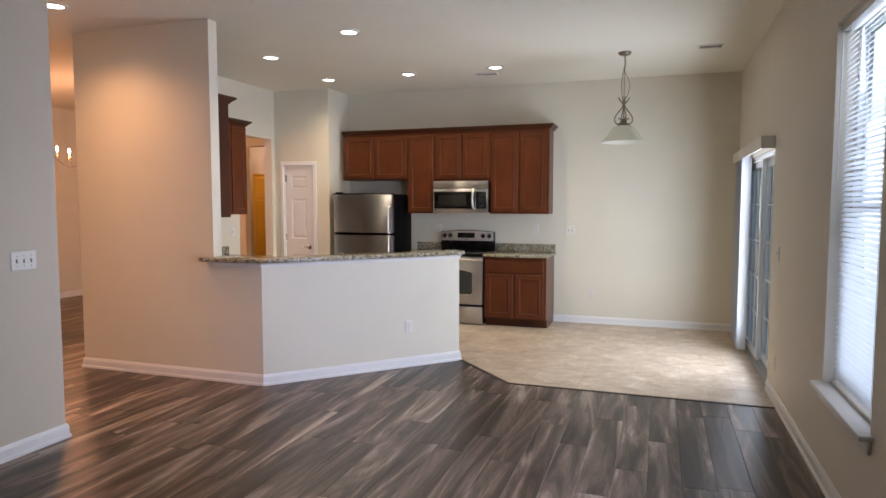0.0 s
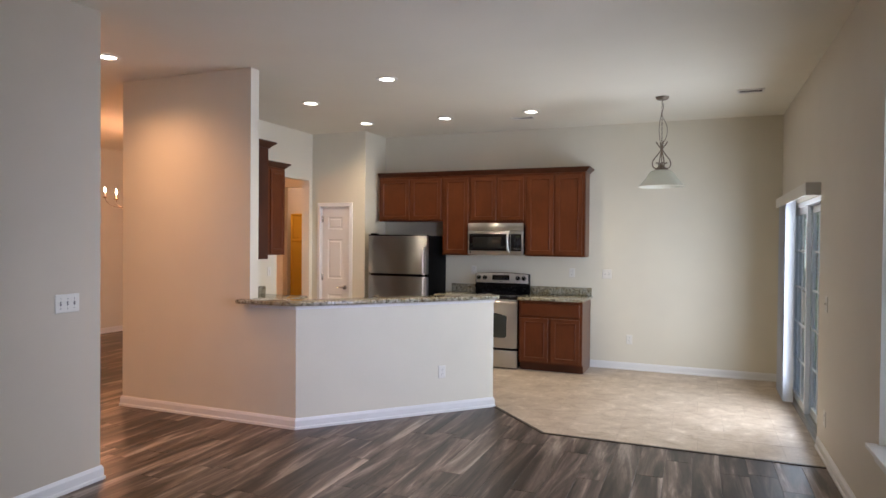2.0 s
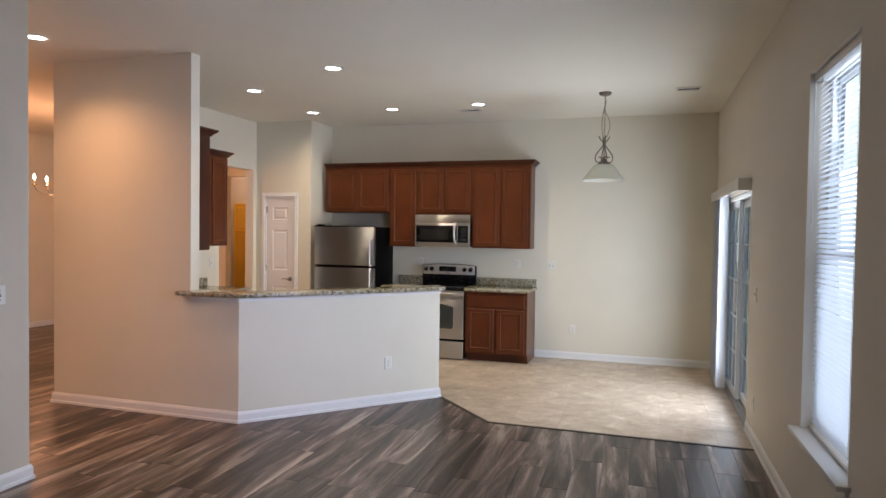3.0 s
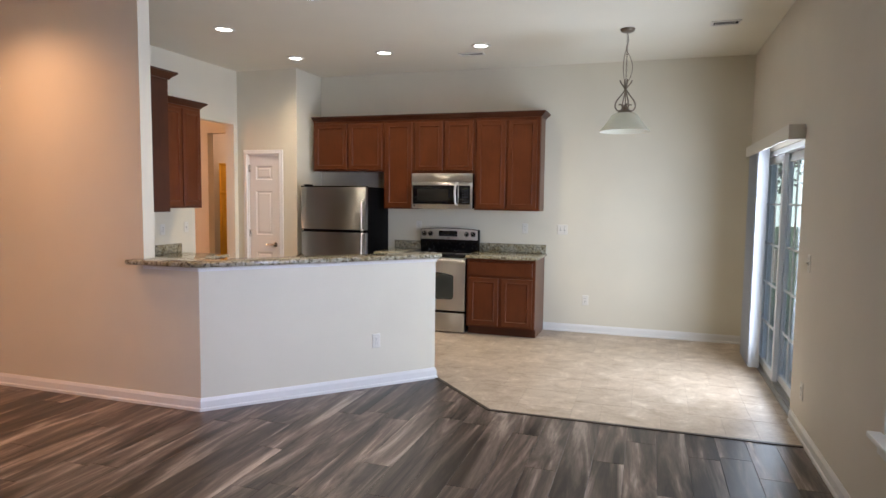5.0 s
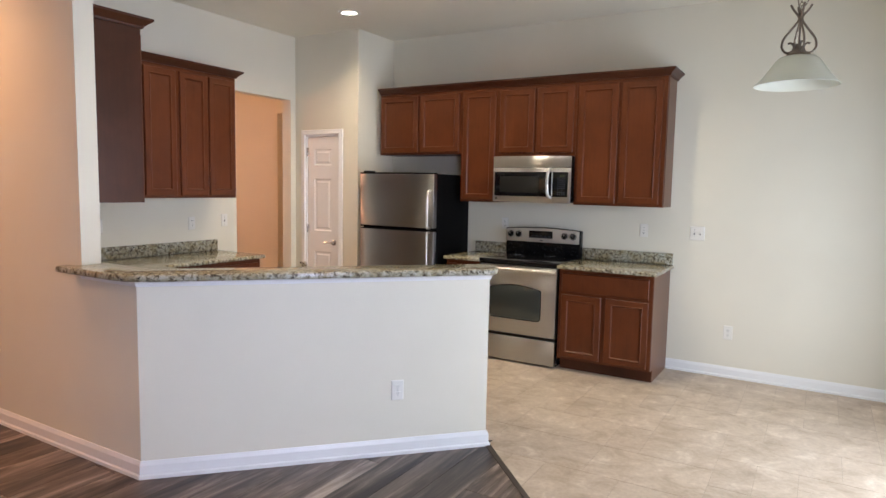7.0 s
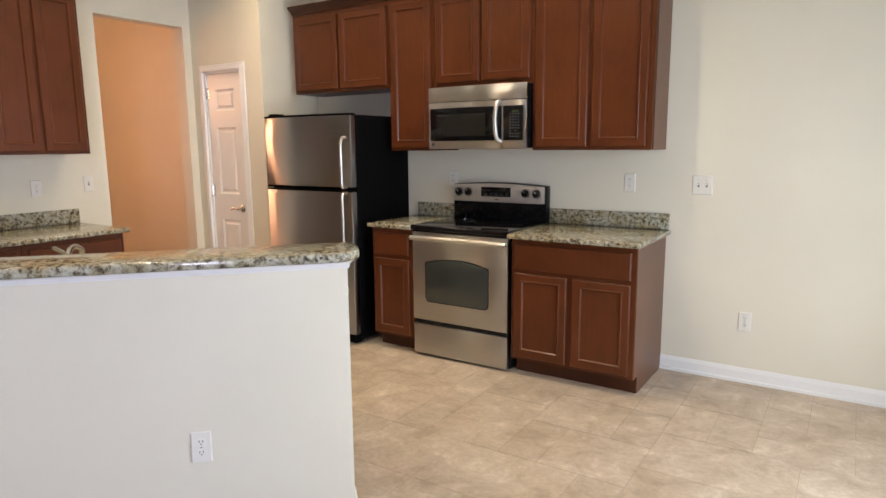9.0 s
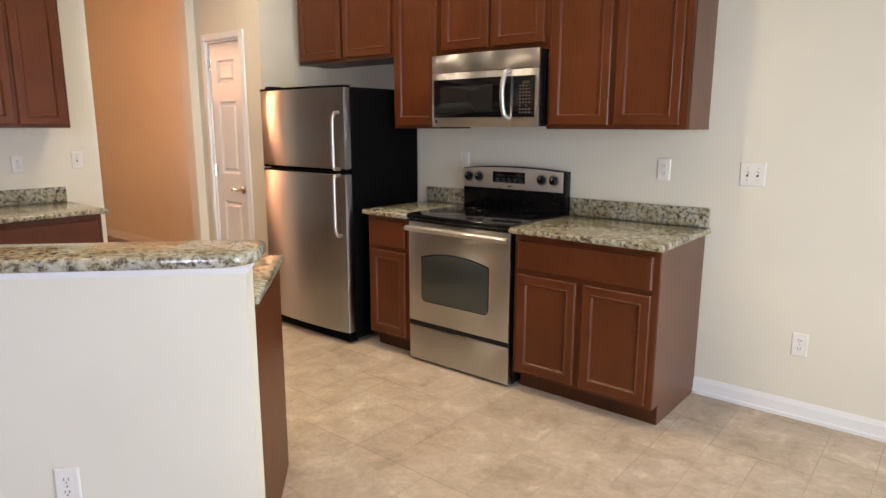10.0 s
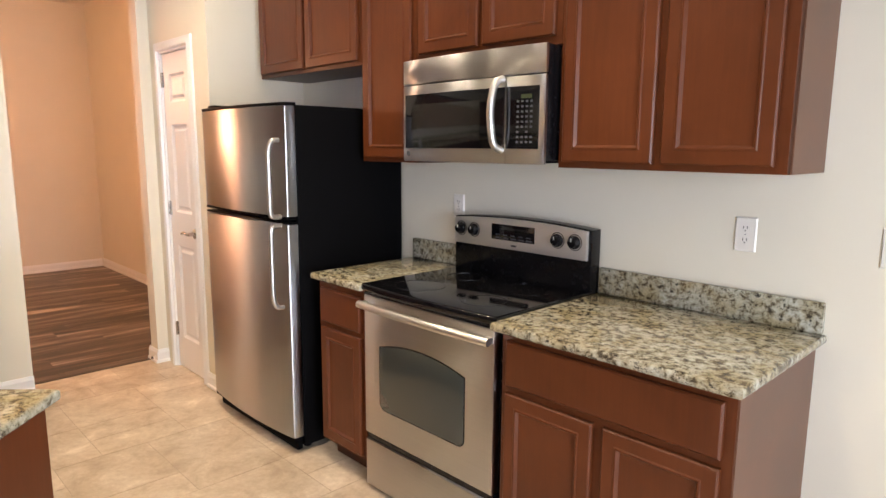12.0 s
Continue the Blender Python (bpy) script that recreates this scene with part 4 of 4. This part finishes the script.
# ---- microwave ----
MW, MZ0, MZ1 = 0.735, 1.405, 1.812
mw = thing("microwave", pose(-3.055, 7.62, 0), "stainless over-the-range microwave with black glass door", "microwave")
part("body", box(0.003, MW - 0.003, 0.0, 0.372, MZ0 + 0.012, MZ1 - 0.001, 0.003), BLACK, mw, "black casing")


def bow_plate(x0, x1, za, zb, yf, bow, t, bevel=0.004):
    n = 12
    poly = [(x0, yf + t)] + [(x0 + (x1 - x0) * k / n, yf - bow * (1 - (2 * ((x0 + (x1 - x0) * k / n) / MW) - 1) ** 2)) for k in range(n + 1)] + [(x1, yf + t)]
    return prism(poly, za, zb, bevel, 2)


def key_y(kx):
    return -0.0152 - 0.022 * (1 - (2 * kx / MW - 1) ** 2)


part("vent_grille", bow_plate(0, MW, MZ1 - 0.098, MZ1, -0.012, 0.022, 0.012), STEELH, mw, "brushed stainless vent panel")
md = part("door", bow_plate(0, 0.574, MZ0, MZ1 - 0.101, -0.012, 0.022, 0.012), STEELH, mw, "stainless framed door")
part("door_glass", bow_plate(0.016, 0.568, MZ0 + 0.054, MZ1 - 0.138, -0.0145, 0.022, 0.010, 0.001), GLASSTOP, md, "black glass window")
part("window_mesh", bow_plate(0.070, 0.455, MZ0 + 0.084, MZ1 - 0.178, -0.0153, 0.022, 0.008, 0.0005), MESHGLASS, md)
mc = part("control_section", bow_plate(0.576, MW, MZ0, MZ1 - 0.101, -0.012, 0.022, 0.012), STEELH, mw, "stainless control section")
part("keypad", bow_plate(0.579, 0.712, MZ0 + 0.054, MZ1 - 0.138, -0.0145, 0.022, 0.010, 0.001), GLASSTOP, mc, "black keypad")
part("clock", box(0.640, 0.685, key_y(0.640), key_y(0.640) + 0.004, MZ1 - 0.180, MZ1 - 0.166), plain("clock_green", (0.028, 0.038, 0.012), 0.5), mc, smooth=False)

for r in range(9):
    for c in range(4):
        if r in (2,) and c % 2:
            continue
        part("key", box(0.622 + 0.0185 * c, 0.632 + 0.0185 * c, key_y(0.622 + 0.0185 * c), key_y(0.622 + 0.0185 * c) + 0.002, MZ0 + 0.074 + 0.0175 * r, MZ0 + 0.081 + 0.0175 * r), GREYMARK, mc, smooth=False)
part("handle", tube(smooth_curve([(0.560, -0.030, MZ1 - 0.108), (0.553, -0.062, MZ1 - 0.125), (0.548, -0.078, MZ1 - 0.19), (0.548, -0.080, MZ0 + 0.15), (0.552, -0.066, MZ0 + 0.07), (0.560, -0.030, MZ0 + 0.045)], 6), 0.014, 10), STEELB, mw, "curved steel handle")
part("badge", lathe([(0.001, 0), (0.011, 0), (0.011, 0.002), (0.001, 0.002)], 20), GREYMARK, mw).matrix_basis = pose(0.035, -0.016, MZ0 + 0.032, 90, 0, 0)
part("underside", box(0.02, MW - 0.02, 0.01, 0.36, MZ0 + 0.004, MZ0 + 0.011), BLACKM, mw, smooth=False)


# ---- plates on the walls ----
def plate(m, kinds, label):
    """A cover plate facing local -y; kinds: one letter a gang, o outlet, s toggle, b blank decora."""
    w = 0.070 + 0.046 * (len(kinds) - 1)
    nm = "outlet" if "o" in kinds else "light_switch"
    th = thing(nm, m, label, nm.replace("_", " "))
    part("cover_plate", panel(-w / 2, -0.0575, w, 0.115, [(0, -0.003), (0.004, -0.0065)], -0.0005), PLASTIC, th, smooth=False)
    for i, k in enumerate(kinds):
        cx = (i - (len(kinds) - 1) / 2) * 0.046
        if k == "o":
            for cz in (-0.020, 0.020):
                f = part("receptacle", upright([(cx + 0.0165 * math.cos(a * math.pi / 8), max(-0.0125, min(0.0125, 0.0165 * math.sin(a * math.pi / 8))) + cz) for a in range(16)], -0.0085, -0.006), PLASTIC, th, smooth=False)
                for sx in (-0.006, 0.006):
                    part("slot", box(cx + sx - 0.0012, cx + sx + 0.0012, -0.0092, -0.0084, cz - 0.001, cz + 0.008), SLOT, f, smooth=False)
                part("ground_hole", box(cx - 0.002, cx + 0.002, -0.0092, -0.0084, cz - 0.009, cz - 0.005), SLOT, f, smooth=False)
            part("screw", lathe([(0.001, 0), (0.003, 0), (0.003, 0.001)], 8), GREYMARK, th).matrix_basis = pose(cx, -0.0065, 0, 90, 0, 0)
        else:
            part("toggle_slot", box(cx - 0.005, cx + 0.005, -0.0072, -0.006, -0.012, 0.012), GREYMARK, th, smooth=False)
            part("toggle", box(cx - 0.004, cx + 0.004, -0.018, -0.0068, -0.001, 0.010, 0.001), PLASTIC, th)
            for cz in (-0.030, 0.030):
                part("screw", lathe([(0.001, 0), (0.003, 0), (0.003, 0.001)], 8), GREYMARK, th).matrix_basis = pose(cx, -0.0065, cz, 90, 0, 0)
    return th


po = PL + DIR * 1.338
plate(pose(po.x, po.y, 0.375, 0, 0, ang), "o", "white duplex outlet on the half wall")
plate(pose(-1.059, YB, 0.376), "o", "white duplex outlet low on the back wall")
plate(pose(-1.34, YB, 1.182), "ss", "white double toggle switch on the back wall")
plate(pose(-1.777, YB, 1.185), "o", "white duplex outlet above the granite counter")
plate(pose(-3.105, YB, 1.185), "o", "white duplex outlet beside the stove")
plate(pose(-3.9, 2.625, 1.176, 0, 0, 90), "sss", "white triple toggle switch plate on the living room wall")
plate(pose(XR, 5.22, 1.14, 0, 0, -90), "s", "white toggle switch beside the patio door")
plate(pose(XR, 5.22, 0.30, 0, 0, -90), "o", "white outlet low beside the patio door")
plate(pose(XL, 6.45, 1.175, 0, 0, 90), "s", "white toggle switch beside the dining doorway")
plate(pose(XL, 6.09, 1.16, 0, 0, 90), "o", "white outlet under the wall cabinets")
plate(pose(XL, 5.233, 1.165, 0, 0, 90), "o", "white outlet above the granite backsplash")

ds = thing("door_stop", pose(-5.286, 7.306, 0.048, 90, 0, 0), "small baseboard door stop with a dark rubber tip", "door stop")
part("stem", lathe([(0.001, 0.0), (0.011, 0.0), (0.011, 0.004), (0.005, 0.006), (0.005, 0.018)], 14), PLASTIC, ds)
part("rubber_tip", lathe([(0.001, 0.017), (0.010, 0.017), (0.010, 0.026), (0.001, 0.028)], 14), SLOT, ds, "dark rubber tip")

# ---- lamps and ceiling fittings ----
can = None
# Every can gets a fixture, the two added unseen ones included.
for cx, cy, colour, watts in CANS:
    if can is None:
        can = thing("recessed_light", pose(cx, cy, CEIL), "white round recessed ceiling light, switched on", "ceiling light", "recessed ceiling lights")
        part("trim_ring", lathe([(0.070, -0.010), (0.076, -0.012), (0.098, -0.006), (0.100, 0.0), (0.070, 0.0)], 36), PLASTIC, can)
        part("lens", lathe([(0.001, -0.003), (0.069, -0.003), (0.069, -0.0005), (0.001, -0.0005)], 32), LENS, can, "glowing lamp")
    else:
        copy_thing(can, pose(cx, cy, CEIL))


def vent(x, y, w, d, label):
    th = thing("ceiling_vent", pose(x, y, CEIL), label, "air vent")
    part("backing", box(-w / 2 + 0.012, w / 2 - 0.012, -d / 2 + 0.012, d / 2 - 0.012, -0.003, -0.0005), DARKHOLE, th, smooth=False)
    part("frame", boxes((-w / 2, w / 2, -d / 2, -d / 2 + 0.018, -0.010, 0), (-w / 2, w / 2, d / 2 - 0.018, d / 2, -0.010, 0), (-w / 2, -w / 2 + 0.018, -d / 2 + 0.018, d / 2 - 0.018, -0.010, 0), (w / 2 - 0.018, w / 2, -d / 2 + 0.018, d / 2 - 0.018, -0.010, 0)), VENTM, th, smooth=False)
    n = int((w - 0.04) / 0.018)
    for i in range(n):
        part("slat", box(-0.001, 0.001, -d / 2 + 0.018, d / 2 - 0.018, -0.008, 0.004), VENTM, th, smooth=False).matrix_basis = pose(-w / 2 + 0.024 + i * 0.018, 0, -0.001, 0, 35 if i < n / 2 else -35, 0)


vent(-2.235, 7.20, 0.27, 0.13, "grey slatted ceiling air vent in the kitchen")
vent(0.165, 6.62, 0.235, 0.14, "grey slatted ceiling air vent near the patio door")

# pendant
pn = thing("pendant_lamp", pose(-0.636, 6.62, 0), "pewter scrollwork pendant lamp with a frosted bell shade, unlit", "pendant lamp")
part("canopy", lathe([(0.001, 3.022), (0.030, 3.016), (0.055, 3.026), (0.064, 3.040), (0.065, CEIL), (0.001, CEIL)], 28), BRONZE, pn)
me_links = []
for i in range(24):
    zc = 3.012 - 0.0215 * i
    t_pts = []
    for k in range(13):
        a = 2 * math.pi * k / 12
        u, v = 0.006 * math.cos(a), 0.0145 * math.sin(a)
        t_pts.append((u, 0, zc + v) if i % 2 else (0, u, zc + v))
    me_links.append(tube(t_pts, 0.0018, 5))
part("chain", join(*me_links), BRONZE, pn)
part("cord", tube(smooth_curve([(0.0, 0.004, 3.02), (0.012, 0.0, 2.94), (-0.008, 0.006, 2.88), (0.030, 0.0, 2.80), (0.052, 0.0, 2.72), (0.040, 0.004, 2.64), (0.012, 0.004, 2.58), (0.0, 0, 2.54)], 6), 0.003, 6), BRONZE, pn)
part("loose_chain", tube(smooth_curve([(0.0, 0, 2.90), (-0.020, 0.01, 2.82), (-0.028, 0.01, 2.72), (-0.018, 0, 2.62), (0.0, 0, 2.555)], 6), 0.0035, 5), BRONZE, pn)
part("hook", tube(smooth_curve([(-0.012, 0, 2.56), (-0.008, 0, 2.545), (0, 0, 2.535), (0.008, 0, 2.545), (0.012, 0, 2.56)], 5), 0.0045, 6), BRONZE, pn)
part("rod", tube([(0, 0, 2.325), (0, 0, 2.545)], 0.005, 8), BRONZE, pn)
for k in range(4):
    pts = smooth_curve([(0.056, 0, 2.600), (0.040, 0, 2.572), (0.012, 0, 2.535), (0.012, 0, 2.510), (0.045, 0, 2.462), (0.082, 0, 2.412), (0.090, 0, 2.365), (0.068, 0, 2.334), (0.036, 0, 2.338), (0.026, 0, 2.366), (0.040, 0, 2.386), (0.058, 0, 2.384)], 6)
    part("scroll_arm", tube(pts, 0.0062, 7), BRONZE, pn).matrix_basis = pose(0, 0, 0, 0, 0, 90 * k + 18)
part("socket_cap", lathe([(0.001, 2.372), (0.018, 2.368), (0.026, 2.350), (0.044, 2.334), (0.062, 2.322), (0.062, 2.314), (0.001, 2.314)], 24), BRONZE, pn)
part("shade", lathe([(0.058, 2.314), (0.094, 2.306), (0.118, 2.284), (0.146, 2.240), (0.178, 2.196), (0.206, 2.166), (0.224, 2.148), (0.220, 2.145), (0.202, 2.161), (0.174, 2.190), (0.142, 2.234), (0.114, 2.278), (0.092, 2.300), (0.058, 2.308)], 40), MILK, pn, "frosted white glass bell shade")

# chandelier in the dining room
ch = thing("chandelier", pose(-7.16, 6.0, 0), "brass candle-arm chandelier with lit flame bulbs", "chandelier")
part("column", lathe([(0.001, 1.96), (0.02, 1.98), (0.03, 2.02), (0.012, 2.06), (0.018, 2.12), (0.035, 2.18), (0.014, 2.24), (0.008, 2.32), (0.001, 2.34)], 20), BRONZE, ch)
part("stem", tube([(0, 0, 2.33), (0, 0, CEIL - 0.02)], 0.003, 6), BRONZE, ch)
part("canopy", lathe([(0.001, CEIL - 0.03), (0.04, CEIL - 0.025), (0.06, CEIL - 0.002), (0.06, CEIL)], 24), BRASS, ch)
for k in range(5):
    a = 72 * k + 172
    arm = part("arm", tube(smooth_curve([(0.02, 0, 2.05), (0.10, 0, 1.98), (0.21, 0, 1.99), (0.285, 0, 2.05), (0.30, 0, 2.09)], 6), 0.005, 6), BRONZE, ch)
    arm.matrix_basis = pose(0, 0, 0, 0, 0, a)
    part("candle_cup", lathe([(0.001, 2.085), (0.020, 2.09), (0.034, 2.10), (0.030, 2.103), (0.012, 2.10)], 16), BRASS, arm).location = (0.30, 0, 0)
    part("candle_sleeve", lathe([(0.009, 2.10), (0.009, 2.16), (0.001, 2.16)], 12), PLASTIC, arm).location = (0.30, 0, 0)
    part("flame_bulb", lathe([(0.005, 2.16), (0.014, 2.182), (0.012, 2.20), (0.004, 2.225), (0.001, 2.23)], 12), BULB, arm, "lit flame bulb").location = (0.30, 0, 0)

# ---- floors ----
structure("subfloor", box(-9.5, XR + 0.15, -3.6, 9.52, -0.12, -0.010), UNDER, "dark joints under the planks", "floor")
wood = thing("floor", pose(0, 0, 0), "grey-brown wood-look plank floor", "floor", kind="structure")
PW, PLN = 0.18, 1.22


def plank_mesh(x0, x1, y0, y1):
    g, c = 0.0006, 0.0012
    bm = bmesh.new()
    a = [bm.verts.new(p) for p in ((x0 + g, y0 + g, -0.010), (x1 - g, y0 + g, -0.010), (x1 - g, y1 - g, -0.010), (x0 + g, y1 - g, -0.010))]
    b = [bm.verts.new((v.co.x, v.co.y, -c)) for v in a]
    t = [bm.verts.new(p) for p in ((x0 + g + c, y0 + g + c, 0), (x1 - g - c, y0 + g + c, 0), (x1 - g - c, y1 - g - c, 0), (x0 + g + c, y1 - g - c, 0))]
    for lo_, hi_ in ((a, b), (b, t)):
        for k in range(4):
            j = (k + 1) % 4
            bm.faces.new((lo_[k], lo_[j], hi_[j], hi_[k]))
    bm.faces.new(t)
    return bm


def far_end(x):
    if x < XLO:
        return 9.4 if x > -7.5 else 8.18
    if x < -3.46:
        return 4.30
    if x < -2.079:
        return PL.y + (x + 0.1 - PL.x) * DIR.y / DIR.x + 0.05
    if x < -1.452:
        return min(5.68, 5.66 - (x + 2.079) * 0.65 / 0.627 + 0.03)
    return 5.03


full = mesh_of("plank", plank_mesh(0, PW, 0, PLN), PLANK)
rest = []
col = 0
x = XR - PW
while x > -9.5:
    lo_y = -3.5 if x > -4.0 else 1.2
    hi_y = max(far_end(x), far_end(x + PW * 0.98)) if x > XLO - 0.2 else far_end(x)
    y = lo_y - random.random() * PLN
    while y < hi_y:
        a, b = max(y, lo_y), min(y + PLN, hi_y)
        if b - a > 0.01:
            near = x > -5.3
            if near and b - a > PLN - 1e-6:
                ob = new("plank", full)
                ob.parent, ob.location = wood, (x, a, 0)
            elif near:
                ob = new("plank", mesh_of("plank", plank_mesh(0, PW, 0, b - a), PLANK))
                ob.parent, ob.location = wood, (x, a, 0)
            else:
                rest.append((x, x + PW, a, b))
        y += PLN
    x -= PW
fp = bmesh.new()
for x0, x1, a, b in rest:
    g = 0.0006
    add_box(fp, x0 + g, x1 - g, a + g, b - g, -0.010, 0)
tagged(part("far_planks", fp, PLANK, wood, smooth=False), "grey-brown planks of the dining room floor", kind="stuff")

vf = thing("floor_kitchen", pose(0, 0, 0), "beige stone-look vinyl tile floor", "floor", kind="structure")


def clip(poly, nx, ny, c):
    """The part of a convex polygon where nx*x + ny*y >= c."""
    out = []
    for i, p in enumerate(poly):
        q = poly[(i + 1) % len(poly)]
        dp, dq = nx * p[0] + ny * p[1] - c, nx * q[0] + ny * q[1] - c
        if dp >= 0:
            out.append(p)
        if (dp >= 0) != (dq >= 0):
            s = dp / (dp - dq)
            out.append((p[0] + s * (q[0] - p[0]), p[1] + s * (q[1] - p[1])))
    return out


EAST = [(0.65, 0.627, 0.65 * -2.079 + 0.627 * 5.66), (0, 1, 5.01), (1, 0, -2.079), (-1, 0, -XR - 0.02)]
WEST = [(NOR.x, NOR.y, NOR.dot(PR) + 0.06), (-1, 0, 2.079), (0, 1, 4.30), (1, 0, XLO)]
NX, NY, MOD = 31, 20, 0.2032
X0, Y0 = -5.55, 4.20


def ashlar(seed):
    """Stones of mixed size that fill a grid of modules: (column, row, wide, deep)."""
    rng, used, out = random.Random(seed), set(), []
    for j in range(NY):
        for i in range(NX):
            if (i, j) in used:
                continue
            sizes = [(2, 2), (3, 2), (2, 2), (2, 1), (1, 2), (2, 3)]
            rng.shuffle(sizes)
            for w, d in sizes + [(1, 1)]:
                cells = [(i + p, j + q) for p in range(w) for q in range(d)]
                if all(c not in used and c[0] < NX and c[1] < NY for c in cells):
                    used.update(cells)
                    out.append((i, j, w, d))
                    break
    return out


STONES = ashlar(7)
for rules in (EAST, WEST):
    base = [(-6, 3), (2, 3), (2, YB), (-6, YB)]
    for rule in rules:
        base = clip(base, *rule)
    part("joint_bed", prism(base, -0.002, 0.0015), GROUT, vf, smooth=False)
    for i, j, w, d in STONES:
        g = 0.0014
        q = [(X0 + i * MOD + g, Y0 + j * MOD + g), (X0 + (i + w) * MOD - g, Y0 + j * MOD + g), (X0 + (i + w) * MOD - g, Y0 + (j + d) * MOD - g), (X0 + i * MOD + g, Y0 + (j + d) * MOD - g)]
        for rule in rules + [(0, -1, -YB)]:
            q = clip(q, *rule)
            if len(q) < 3:
                break
        if len(q) >= 3:
            part("tile", prism(q, 0.0, 0.0028), VINYL, vf, smooth=False)
structure("transition_strip", join(prism([(-1.455, 4.992), (XR - 0.02, 4.992), (XR - 0.02, 5.022), (-1.444, 5.022)], 0, 0.006, 0.002),
                                   prism([(-1.455, 4.992), (-1.444, 5.022), (-2.062, 5.668), (-2.082, 5.640)], 0, 0.0058, 0.002),
                                   box(XLO - 0.01, XLO + 0.03, 6.60, 7.33, 0, 0.006, 0.002)), STRIP, "dark strip between wood planks and vinyl", "trim")
